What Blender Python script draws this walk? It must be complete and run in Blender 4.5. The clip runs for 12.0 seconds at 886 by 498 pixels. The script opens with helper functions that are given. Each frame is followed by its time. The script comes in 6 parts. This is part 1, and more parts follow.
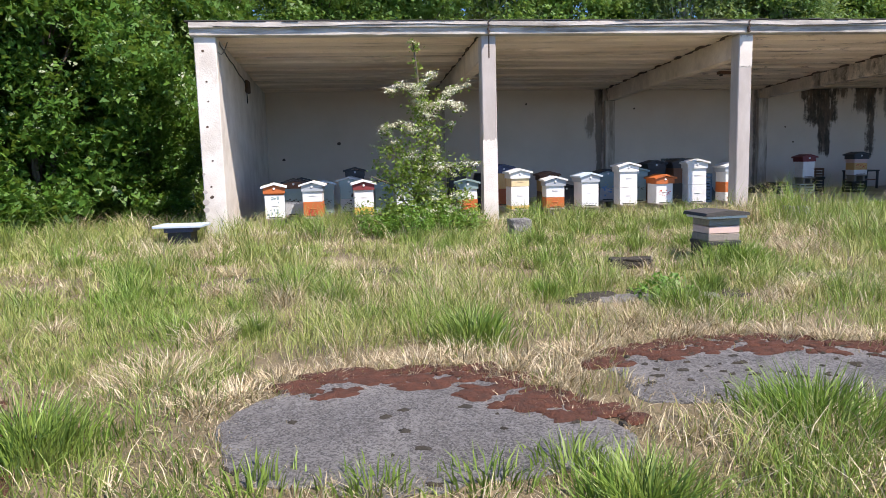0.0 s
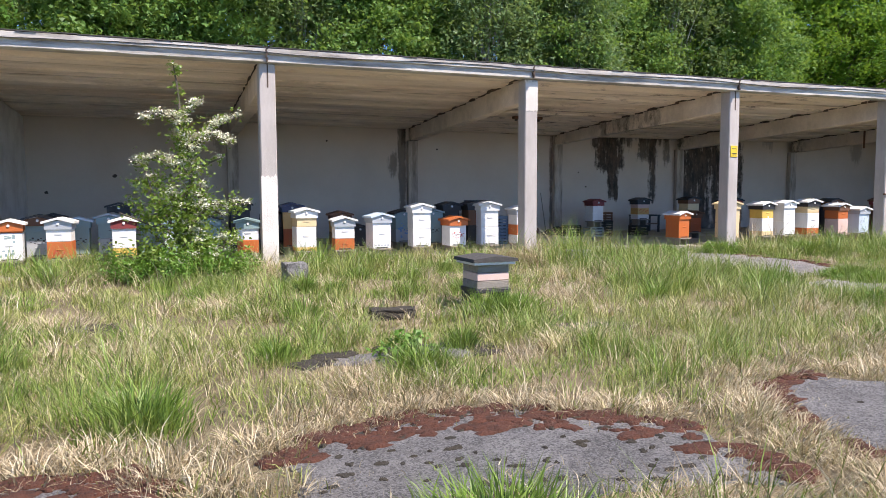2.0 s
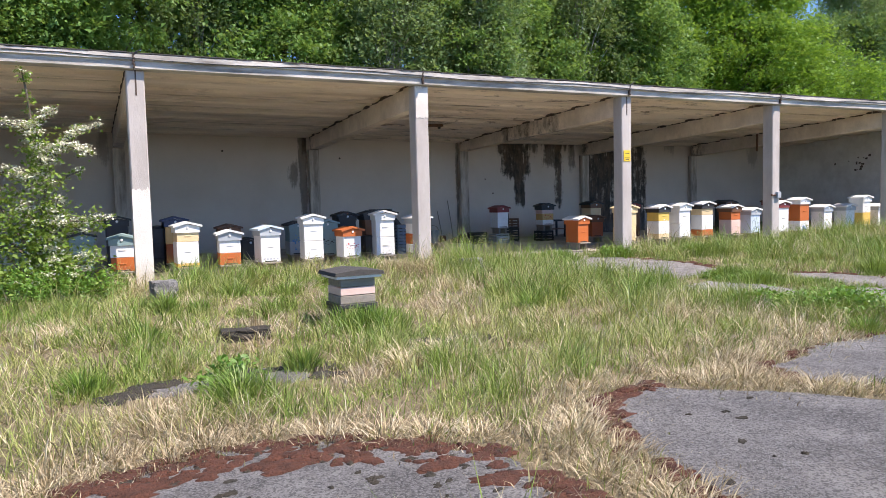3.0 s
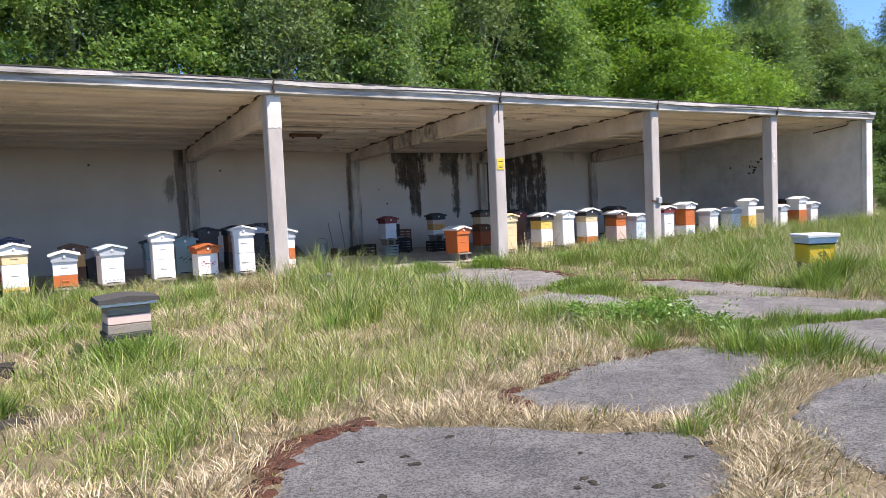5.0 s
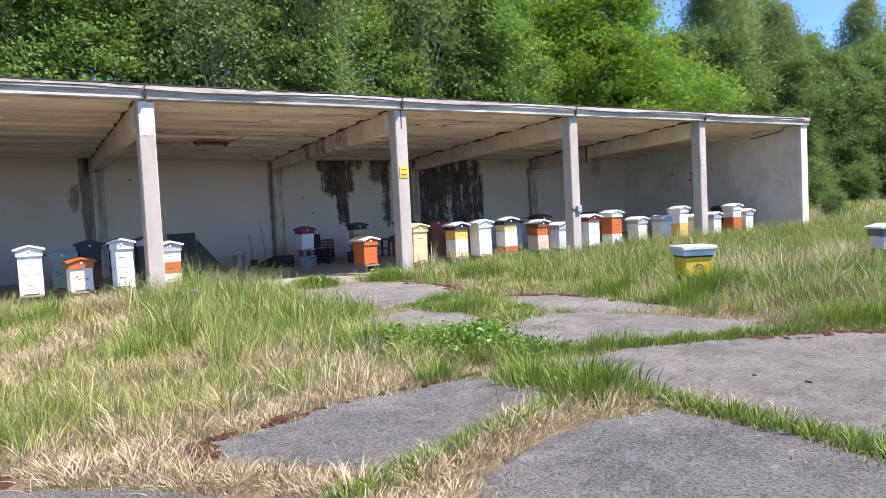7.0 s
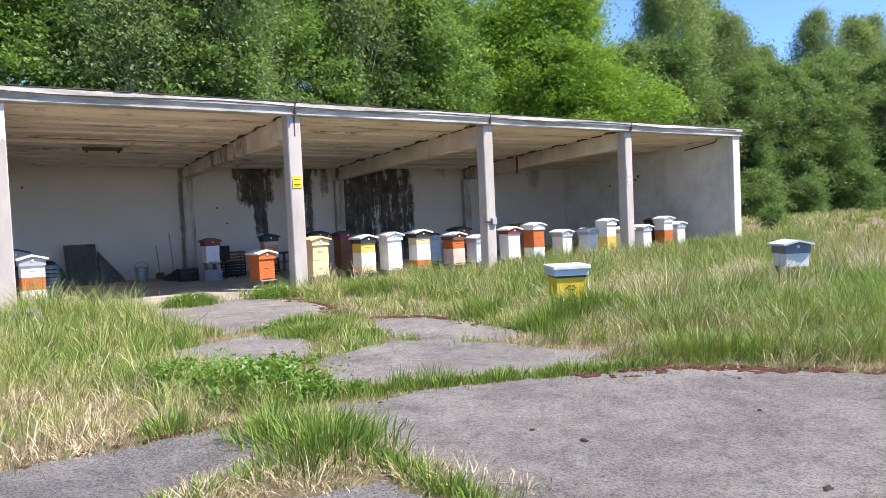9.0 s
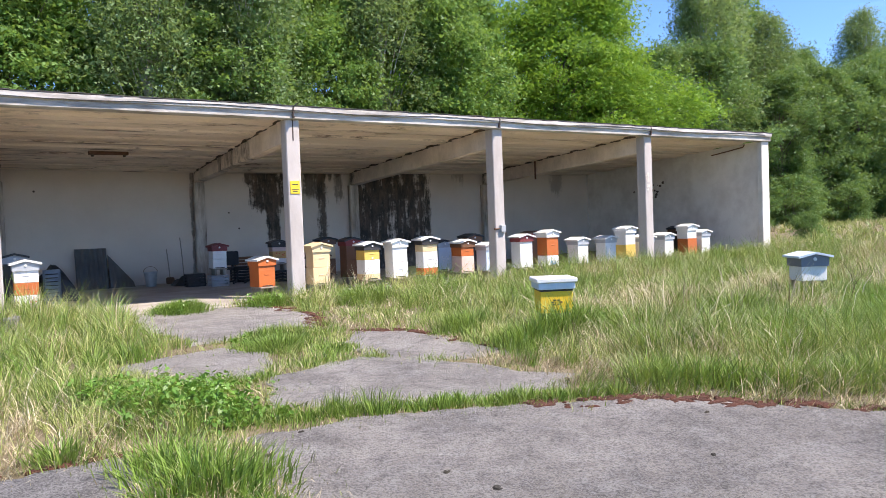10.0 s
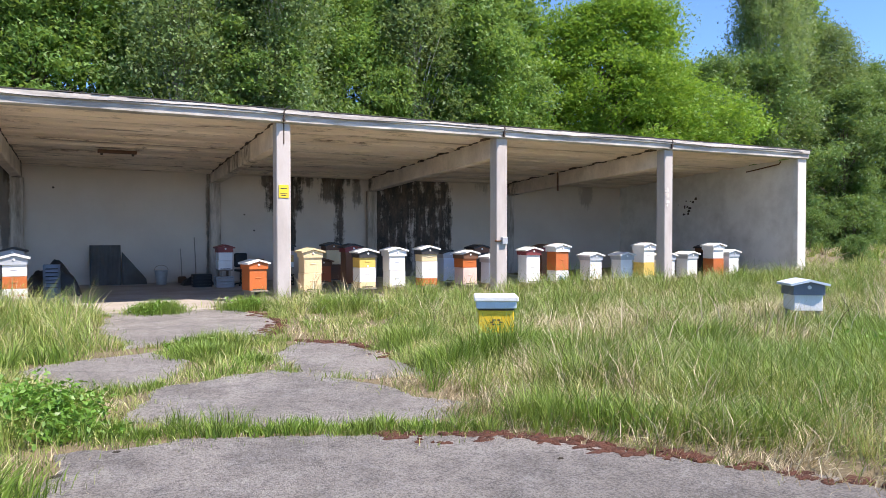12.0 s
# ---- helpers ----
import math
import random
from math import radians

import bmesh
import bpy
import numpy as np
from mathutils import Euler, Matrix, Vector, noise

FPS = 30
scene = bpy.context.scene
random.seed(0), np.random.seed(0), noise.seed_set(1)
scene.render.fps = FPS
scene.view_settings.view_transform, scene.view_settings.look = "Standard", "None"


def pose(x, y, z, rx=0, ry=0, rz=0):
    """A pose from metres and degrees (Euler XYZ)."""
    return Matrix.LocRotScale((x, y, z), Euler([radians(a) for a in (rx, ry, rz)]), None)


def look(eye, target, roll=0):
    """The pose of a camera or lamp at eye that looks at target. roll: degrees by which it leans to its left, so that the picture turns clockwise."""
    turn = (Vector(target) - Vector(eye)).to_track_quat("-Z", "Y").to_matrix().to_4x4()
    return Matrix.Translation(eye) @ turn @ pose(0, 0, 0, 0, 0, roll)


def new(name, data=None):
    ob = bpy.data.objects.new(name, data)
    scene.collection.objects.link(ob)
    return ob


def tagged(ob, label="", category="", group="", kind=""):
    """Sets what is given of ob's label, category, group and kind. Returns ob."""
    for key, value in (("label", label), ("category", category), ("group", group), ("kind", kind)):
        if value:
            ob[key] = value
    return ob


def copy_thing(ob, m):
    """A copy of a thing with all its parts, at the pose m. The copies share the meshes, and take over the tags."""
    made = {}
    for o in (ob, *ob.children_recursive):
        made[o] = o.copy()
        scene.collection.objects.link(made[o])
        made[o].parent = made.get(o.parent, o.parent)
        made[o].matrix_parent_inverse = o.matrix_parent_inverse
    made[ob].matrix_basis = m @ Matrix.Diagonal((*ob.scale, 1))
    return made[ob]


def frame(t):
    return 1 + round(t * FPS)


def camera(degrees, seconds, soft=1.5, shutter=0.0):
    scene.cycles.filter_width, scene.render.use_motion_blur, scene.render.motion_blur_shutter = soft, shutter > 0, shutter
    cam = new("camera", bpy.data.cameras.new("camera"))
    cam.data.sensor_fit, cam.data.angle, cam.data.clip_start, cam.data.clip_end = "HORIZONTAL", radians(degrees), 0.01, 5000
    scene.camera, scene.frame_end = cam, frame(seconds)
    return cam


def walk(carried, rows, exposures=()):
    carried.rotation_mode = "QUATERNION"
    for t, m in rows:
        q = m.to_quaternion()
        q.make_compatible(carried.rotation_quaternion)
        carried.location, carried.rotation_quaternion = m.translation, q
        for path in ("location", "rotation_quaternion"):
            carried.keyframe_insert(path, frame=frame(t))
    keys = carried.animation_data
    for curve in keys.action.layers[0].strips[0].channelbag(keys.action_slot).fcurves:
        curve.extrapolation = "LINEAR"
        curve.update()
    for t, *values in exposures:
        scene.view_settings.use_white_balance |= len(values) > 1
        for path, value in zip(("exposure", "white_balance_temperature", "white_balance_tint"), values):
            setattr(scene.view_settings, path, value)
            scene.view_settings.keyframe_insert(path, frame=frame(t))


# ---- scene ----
cam = camera(63.4, 12.0, 0.8)
METRES, EYE, TILT, LEAN, TURN = 10.6, 1.5, 0.0, 0.0, -7.3
ROWS = [
    (0.0, 0.0, 0.0, 0.0, -0.2, -7.29, 1.55),
    (0.5, 0.0165, 0.0269, -0.002, -1.27, -6.15, 1.4),
    (1.0, 0.0382, 0.0478, -0.0003, -4.87, -5.4, 1.02),
    (1.5, 0.0633, 0.0701, 0.0006, -10.68, -4.99, 0.52),
    (2.0, 0.0929, 0.0846, -0.0009, -13.68, -4.45, 0.22),
    (2.5, 0.1322, 0.0915, 0.0009, -17.14, -4.14, 0.08),
    (3.0, 0.1736, 0.0983, -0.0001, -19.31, -3.89, 1.4),
    (3.5, 0.2156, 0.0988, 0.0008, -21.53, -3.88, 2.44),
    (5.5, 0.3904, 0.0872, 0.0012, -23.85, -3.28, 2.54),
    (6.0, 0.4376, 0.0852, 0.002, -23.47, -3.09, 2.78),
    (6.5, 0.4857, 0.0758, 0.002, -23.77, -2.98, 2.96),
    (7.0, 0.5348, 0.0747, 0.0003, -25.05, -2.92, 2.84),
    (7.5, 0.5805, 0.0745, 0.0013, -26.71, -2.8, 2.69),
    (9.5, 0.7612, 0.091, 0.0019, -27.08, -2.21, 2.55),
    (10.0, 0.8053, 0.0978, 0.0039, -24.03, -1.85, 2.12),
    (10.5, 0.8459, 0.0942, 0.0044, -20.81, -1.58, 1.5),
    (11.0, 0.8878, 0.0971, 0.0038, -19.03, -1.5, 0.59),
    (11.5, 0.922, 0.0902, 0.0037, -19.18, -1.31, 0.38),
    (12.0, 0.9577, 0.0848, 0.0055, -18.99, -1.12, -0.01),
]
walk(cam, [(t, pose(0, 0, EYE, TILT, LEAN, TURN) @ pose(METRES * x, METRES * y, METRES * z, 90 + pitch, roll, yaw)) for t, x, y, z, yaw, pitch, roll in ROWS],
     [(0.0, 0.66), (2.0, 0.72), (3.5, 0.74), (6.5, 0.88), (9.5, 0.98), (12.0, 0.93)])

# ---- light ----
SUN_DIR = Vector((0.42, -0.55, 1.0)).normalized()
SUN_EL, SUN_ROT = math.asin(SUN_DIR.z), math.atan2(SUN_DIR.x, SUN_DIR.y)
world = bpy.data.worlds.new("sky")
scene.world = world
world.use_nodes = True
wn, wl = world.node_tree.nodes, world.node_tree.links
wn.clear()
sky = wn.new("ShaderNodeTexSky")
sky.sky_type, sky.sun_disc, sky.sun_elevation, sky.sun_rotation = "NISHITA", False, SUN_EL, SUN_ROT
sky.air_density, sky.dust_density, sky.ozone_density, sky.altitude = 1.0, 0.0, 5.0, 2500
w_bg, w_out = wn.new("ShaderNodeBackground"), wn.new("ShaderNodeOutputWorld")
# thin high cloud
w_tc, w_map, w_noise, w_ramp, w_mix = (wn.new("ShaderNode" + k) for k in ("TexCoord", "Mapping", "TexNoise", "ValToRGB", "Mix"))
w_map.inputs["Scale"].default_value = (1.2, 1.2, 5.0)
w_noise.inputs["Scale"].default_value, w_noise.inputs["Detail"].default_value = 2.2, 6
w_ramp.color_ramp.elements[0].position, w_ramp.color_ramp.elements[1].position = 0.62, 1.0
w_mix.data_type = "RGBA"
w_mix.inputs[7].default_value = (2.6, 3.7, 5.2, 1)
wl.new(w_tc.outputs["Generated"], w_map.inputs["Vector"])
wl.new(w_map.outputs[0], w_noise.inputs["Vector"])
wl.new(w_noise.outputs["Fac"], w_ramp.inputs[0])
wl.new(w_ramp.outputs[0], w_mix.inputs[0])
w_deep = wn.new("ShaderNodeMix")
w_deep.data_type, w_deep.blend_type = "RGBA", "MULTIPLY"
w_deep.inputs[0].default_value, w_deep.inputs[7].default_value = 1.0, (0.74, 0.91, 1.04, 1)
wl.new(sky.outputs[0], w_deep.inputs[6])
wl.new(w_deep.outputs[2], w_mix.inputs[6])
wl.new(w_mix.outputs[2], w_bg.inputs["Color"])
w_bg.inputs["Strength"].default_value = 0.15
wl.new(w_bg.outputs[0], w_out.inputs["Surface"])
sun_data = bpy.data.lights.new("sun", "SUN")
sun_data.energy, sun_data.angle, sun_data.color = 5.0, radians(0.55), (1.0, 0.93, 0.82)
sun = new("sun", sun_data)
sun.matrix_world = look(SUN_DIR * 60, (0, 0, 0))
scene.view_settings.use_white_balance = True
scene.view_settings.white_balance_temperature, scene.view_settings.white_balance_tint = 6650, 18


# ---- materials ----
def node_mat(name):
    m = bpy.data.materials.new(name)
    m.use_nodes = True
    n, l = m.node_tree.nodes, m.node_tree.links
    return m, n, l, n["Principled BSDF"]


def mix_rgb(n, l, fac, a, b, mode="MIX"):
    k = n.new("ShaderNodeMix")
    k.data_type, k.blend_type = "RGBA", mode
    for idx, v in ((0, fac), (6, a), (7, b)):
        if hasattr(v, "links"):
            l.new(v, k.inputs[idx])
        else:
            k.inputs[idx].default_value = v if idx == 0 else (*v[:3], 1)
    return k.outputs[2]


def math_n(n, l, op, a, b=0.0, clamp=False):
    k = n.new("ShaderNodeMath")
    k.operation, k.use_clamp = op, clamp
    for idx, v in ((0, a), (1, b)):
        if hasattr(v, "links"):
            l.new(v, k.inputs[idx])
        else:
            k.inputs[idx].default_value = v
    return k.outputs[0]


def noise_n(n, l, vec, scale, detail=4, rough=0.6, lo=0.35, hi=0.65, stretch=None):
    if stretch:
        mp = n.new("ShaderNodeMapping")
        mp.inputs["Scale"].default_value = stretch
        l.new(vec, mp.inputs["Vector"])
        vec = mp.outputs[0]
    k = n.new("ShaderNodeTexNoise")
    k.inputs["Scale"].default_value, k.inputs["Detail"].default_value, k.inputs["Roughness"].default_value = scale, detail, rough
    l.new(vec, k.inputs["Vector"])
    r = n.new("ShaderNodeMapRange")
    r.inputs["From Min"].default_value, r.inputs["From Max"].default_value = lo, hi
    l.new(k.outputs["Fac"], r.inputs["Value"])
    return r.outputs[0]


def window_n(n, l, val, a0, a1, b0, b1):
    """1 between a1 and b0, falling to 0 at a0 and b1."""
    out = []
    for f, t in ((a0, a1), (b1, b0)):
        r = n.new("ShaderNodeMapRange")
        r.interpolation_type = "SMOOTHSTEP"
        r.inputs["From Min"].default_value, r.inputs["From Max"].default_value = f, t
        l.new(val, r.inputs["Value"])
        out.append(r.outputs[0])
    return math_n(n, l, "MULTIPLY", out[0], out[1])


def surface(name, base, dark, rough=0.8, big=1.2, fine=30.0, dirt=0.5, bump=0.3, grain=0.25, stretch=None, metal=0.0, vary=0.0):
    """Worn surface: large stains, fine grain, relief."""
    m, n, l, p = node_mat(name)
    pos = n.new("ShaderNodeNewGeometry").outputs["Position"]
    f1 = noise_n(n, l, pos, big, 6, 0.65, 0.4, 0.72, stretch)
    f2 = noise_n(n, l, pos, fine, 3, 0.6, 0.3, 0.7, stretch)
    col = mix_rgb(n, l, math_n(n, l, "MULTIPLY", f1, dirt), base, dark)
    col = mix_rgb(n, l, math_n(n, l, "MULTIPLY", f2, grain), col, tuple(c * 0.55 for c in base))
    if vary:
        oi = n.new("ShaderNodeObjectInfo")
        hsv = n.new("ShaderNodeHueSaturation")
        l.new(math_n(n, l, "ADD", math_n(n, l, "MULTIPLY", oi.outputs["Random"], 2 * vary), 1 - vary), hsv.inputs["Value"])
        l.new(col, hsv.inputs["Color"])
        col = hsv.outputs[0]
    l.new(col, p.inputs["Base Color"])
    p.inputs["Roughness"].default_value, p.inputs["Metallic"].default_value = rough, metal
    b = n.new("ShaderNodeBump")
    b.inputs["Strength"].default_value, b.inputs["Distance"].default_value = bump, 0.01
    l.new(f2, b.inputs["Height"])
    l.new(b.outputs[0], p.inputs["Normal"])
    return m


def leaf_mat(name, cols, glow=0.35, rough=0.55, patch=0.0, patch_col=(0.4, 0.33, 0.2), patch_scale=0.5, leaflets=0.0, cover=0.42):
    """Leaves and blades: colour by island, light passes through."""
    m, n, l, p = node_mat(name)
    geo = n.new("ShaderNodeNewGeometry")
    ramp = n.new("ShaderNodeValToRGB")
    el = ramp.color_ramp.elements
    el[0].color, el[1].color = (*cols[0], 1), (*cols[-1], 1)
    for i, c in enumerate(cols[1:-1], 1):
        e = el.new(i / (len(cols) - 1))
        e.color = (*c, 1)
    l.new(geo.outputs["Random Per Island"], ramp.inputs[0])
    col = ramp.outputs[0]
    f = noise_n(n, l, geo.outputs["Position"], patch_scale, 4, 0.6, 0.42, 0.62)
    if patch:
        col = mix_rgb(n, l, math_n(n, l, "MULTIPLY", f, patch), col, patch_col)
    else:
        col = mix_rgb(n, l, math_n(n, l, "MULTIPLY", f, 0.3), col, tuple(c * 0.6 for c in cols[0]))
    l.new(col, p.inputs["Base Color"])
    p.inputs["Roughness"].default_value = rough
    tr = n.new("ShaderNodeBsdfTranslucent")
    l.new(mix_rgb(n, l, 0.35, col, (0.35, 0.42, 0.05)), tr.inputs["Color"])
    ms = n.new("ShaderNodeMixShader")
    ms.inputs[0].default_value = glow
    l.new(p.outputs[0], ms.inputs[1])
    l.new(tr.outputs[0], ms.inputs[2])
    out = ms.outputs[0]
    if leaflets:
        vo = n.new("ShaderNodeTexVoronoi")
        vo.inputs["Scale"].default_value = leaflets
        l.new(geo.outputs["Position"], vo.inputs["Vector"])
        gap = math_n(n, l, "GREATER_THAN", vo.outputs["Distance"], cover)
        clear, cut = n.new("ShaderNodeBsdfTransparent"), n.new("ShaderNodeMixShader")
        l.new(gap, cut.inputs[0])
        l.new(out, cut.inputs[1])
        l.new(clear.outputs[0], cut.inputs[2])
        out = cut.outputs[0]
    l.new(out, n["Material Output"].inputs["Surface"])
    return m


def back_wall_mat():
    """White limewash, flaking, with black damp running down from the roof joint."""
    m, n, l, p = node_mat("damp_limewash")
    pos = n.new("ShaderNodeNewGeometry").outputs["Position"]
    sx = n.new("ShaderNodeSeparateXYZ")
    l.new(pos, sx.inputs[0])
    big = noise_n(n, l, pos, 0.8, 6, 0.6, 0.35, 0.75)
    fine = noise_n(n, l, pos, 40, 3, 0.6, 0.3, 0.7)
    col = mix_rgb(n, l, math_n(n, l, "MULTIPLY", big, 0.45), (0.63, 0.535, 0.45), (0.46, 0.37, 0.295))
    ragged = noise_n(n, l, pos, 3.4, 8, 0.72, 0.25, 0.75)
    drip = noise_n(n, l, pos, 1.0, 7, 0.7, 0.3, 0.7, (5.5, 1.0, 0.55))
    rough = math_n(n, l, "ADD", math_n(n, l, "MULTIPLY", math_n(n, l, "SUBTRACT", ragged, 0.5), 0.75), math_n(n, l, "MULTIPLY", math_n(n, l, "SUBTRACT", drip, 0.5), 0.9))
    soot = mix_rgb(n, l, noise_n(n, l, pos, 2.2, 8, 0.75, 0.42, 0.66, (1.6, 1.0, 0.6)), (0.02, 0.014, 0.011), (0.13, 0.085, 0.058))
    flakes = noise_n(n, l, pos, 4.5, 8, 0.8, 0.6, 0.68, (1.0, 1.0, 0.6))
    stains = ((14.95, 16.9, 3.0, 0.9), (15.25, 16.55, 2.1, 1.0), (15.75, 16.3, 1.1, 1.0), (16.8, 18.9, 3.15, 0.9), (16.95, 17.95, 2.45, 0.85), (17.5, 17.95, 1.0, 0.95), (18.1, 18.6, 2.3, 0.7),
              (18.8, 20.5, -1.0, 1.1), (20.3, 22.0, -0.5, 1.0), (7.55, 8.0, 1.95, 0.65), (7.95, 8.27, -1.0, 0.75), (8.05, 8.27, 2.9, 0.9), (22.8, 23.5, 3.0, 0.4), (27.5, 28.4, 2.5, 0.4), (2.3, 2.8, 2.6, 0.5), (13.42, 13.62, -1.0, 0.75))
    for x0, x1, zlow, strength in stains:
        soft = min(0.3, (x1 - x0) * 0.4)
        wx = window_n(n, l, sx.outputs[0], x0 - soft * 0.5, x0 + soft, x1 - soft, x1 + soft * 0.5)
        top = zlow + 0.6 if strength == 0.65 else 6.0
        wz = window_n(n, l, sx.outputs[2], zlow - 0.25, zlow + 0.45, top, top + 0.5)
        f = math_n(n, l, "ADD", math_n(n, l, "MULTIPLY", wx, wz), rough)
        edge = window_n(n, l, f, 0.4, 0.92, 9, 10)
        edge = math_n(n, l, "MULTIPLY", edge, window_n(n, l, math_n(n, l, "MULTIPLY", wx, wz), 0.02, 0.2, 9, 10))
        col = mix_rgb(n, l, math_n(n, l, "MULTIPLY", edge, strength, True), col, soot)
    col = mix_rgb(n, l, math_n(n, l, "MULTIPLY", flakes, 0.4), col, (0.5, 0.44, 0.385))
    low = window_n(n, l, sx.outputs[2], -1, -0.5, 0.2, 0.9)
    col = mix_rgb(n, l, math_n(n, l, "MULTIPLY", low, math_n(n, l, "MULTIPLY", ragged, 0.5)), col, (0.3, 0.28, 0.25))
    col = mix_rgb(n, l, math_n(n, l, "MULTIPLY", fine, 0.12), col, (0.4, 0.36, 0.32))
    l.new(col, p.inputs["Base Color"])
    p.inputs["Roughness"].default_value = 0.9
    b = n.new("ShaderNodeBump")
    b.inputs["Strength"].default_value, b.inputs["Distance"].default_value = 0.35, 0.012
    l.new(ragged, b.inputs["Height"])
    l.new(b.outputs[0], p.inputs["Normal"])
    return m


JOINT_Y = 18.2


def ceiling_mat():
    """Precast planks, each of its own tone, with brown damp along the joints."""
    m, n, l, p = node_mat("aged_ceiling_planks")
    geo = n.new("ShaderNodeNewGeometry")
    pos = geo.outputs["Position"]
    sx = n.new("ShaderNodeSeparateXYZ")
    l.new(pos, sx.inputs[0])
    big = noise_n(n, l, pos, 0.9, 6, 0.65, 0.42, 0.72, (0.3, 1.8, 1.0))
    mid = noise_n(n, l, pos, 2.0, 7, 0.75, 0.54, 0.68, (0.45, 1.6, 1.0))
    fine = noise_n(n, l, pos, 35, 3, 0.6, 0.3, 0.7)
    col = mix_rgb(n, l, geo.outputs["Random Per Island"], (0.93, 0.81, 0.67), (0.83, 0.69, 0.545))
    col = mix_rgb(n, l, math_n(n, l, "MULTIPLY", big, 0.55), col, (0.46, 0.355, 0.265))
    damp = math_n(n, l, "MULTIPLY", mid, window_n(n, l, sx.outputs[0], 7.0, 10.0, 16.0, 21.0))
    col = mix_rgb(n, l, math_n(n, l, "ADD", math_n(n, l, "MULTIPLY", damp, 0.75), math_n(n, l, "MULTIPLY", mid, 0.4), True), col, (0.13, 0.09, 0.065))
    step = math_n(n, l, "FRACT", math_n(n, l, "DIVIDE", math_n(n, l, "SUBTRACT", sx.outputs[1], 14.04), 1.16))
    seam = window_n(n, l, step, 0.43, 0.485, 0.5, 0.54)
    run = noise_n(n, l, pos, 1.1, 5, 0.7, 0.38, 0.6, (0.7, 2.0, 1.0))
    col = mix_rgb(n, l, math_n(n, l, "MULTIPLY", math_n(n, l, "MULTIPLY", seam, run), 0.8), col, (0.12, 0.085, 0.06))
    wav = math_n(n, l, "ADD", sx.outputs[1], math_n(n, l, "MULTIPLY", mid, 0.03))
    for yc, wide, xa, xb, depth in ((JOINT_Y, 0.05, 8.9, 13.6, 0.95), (JOINT_Y - 1.6, 0.07, 9.9, 11.4, 0.7), (JOINT_Y + 1.2, 0.35, 10.0, 11.6, 0.75), (JOINT_Y + 3.6, 0.05, 3.4, 8.2, 0.5), (JOINT_Y + 1.6, 0.35, 8.7, 9.6, 0.7)):
        gap = window_n(n, l, wav, yc - wide, yc - wide * 0.35, yc + wide * 0.35, yc + wide)
        gap = math_n(n, l, "MULTIPLY", gap, window_n(n, l, sx.outputs[0], xa, xa + 0.5, xb - 0.4, xb))
        col = mix_rgb(n, l, math_n(n, l, "MULTIPLY", gap, math_n(n, l, "ADD", math_n(n, l, "MULTIPLY", run, depth * 0.7), depth * 0.3), True), col, (0.05, 0.032, 0.022))
    col = mix_rgb(n, l, math_n(n, l, "MULTIPLY", fine, 0.18), col, (0.35, 0.3, 0.26))
    l.new(col, p.inputs["Base Color"])
    p.inputs["Roughness"].default_value = 0.93
    bp = n.new("ShaderNodeBump")
    bp.inputs["Strength"].default_value, bp.inputs["Distance"].default_value = 0.3, 0.01
    l.new(fine, bp.inputs["Height"])
    l.new(bp.outputs[0], p.inputs["Normal"])
    return m


def beam_mat():
    """Shuttered concrete with black damp patches, worst over the middle column."""
    m, n, l, p = node_mat("damp_beam_concrete")
    pos = n.new("ShaderNodeNewGeometry").outputs["Position"]
    sx = n.new("ShaderNodeSeparateXYZ")
    l.new(pos, sx.inputs[0])
    big = noise_n(n, l, pos, 1.3, 6, 0.65, 0.4, 0.7)
    rag = noise_n(n, l, pos, 2.2, 7, 0.75, 0.45, 0.6, (1.0, 1.0, 0.6))
    fine = noise_n(n, l, pos, 40, 3, 0.6, 0.3, 0.7)
    col = mix_rgb(n, l, math_n(n, l, "MULTIPLY", big, 0.55), (0.8, 0.685, 0.555), (0.43, 0.325, 0.235))
    worst = math_n(n, l, "MULTIPLY", window_n(n, l, sx.outputs[0], 13.0, 13.3, 14.2, 14.6), window_n(n, l, sx.outputs[1], 16.6, 17.3, 19.6, 20.6))
    back = window_n(n, l, sx.outputs[1], 21.6, 22.4, 30, 40)
    comb = math_n(n, l, "FRACT", math_n(n, l, "ADD", math_n(n, l, "MULTIPLY", sx.outputs[1], 2.3), math_n(n, l, "MULTIPLY", big, 1.6)))
    scallop = math_n(n, l, "MULTIPLY", worst, window_n(n, l, comb, 0.1, 0.3, 0.55, 0.75))
    f = math_n(n, l, "MULTIPLY", rag, math_n(n, l, "ADD", math_n(n, l, "MULTIPLY", math_n(n, l, "ADD", math_n(n, l, "MULTIPLY", worst, 0.6), back, True), 0.8), 0.14))
    f = math_n(n, l, "MAXIMUM", f, math_n(n, l, "MULTIPLY", scallop, math_n(n, l, "ADD", math_n(n, l, "MULTIPLY", rag, 0.75), 0.15)))
    col = mix_rgb(n, l, f, col, (0.06, 0.045, 0.035))
    col = mix_rgb(n, l, math_n(n, l, "MULTIPLY", fine, 0.2), col, (0.3, 0.26, 0.22))
    l.new(col, p.inputs["Base Color"])
    p.inputs["Roughness"].default_value = 0.92
    bp = n.new("ShaderNodeBump")
    bp.inputs["Strength"].default_value, bp.inputs["Distance"].default_value = 0.35, 0.01
    l.new(fine, bp.inputs["Height"])
    l.new(bp.outputs[0], p.inputs["Normal"])
    return m


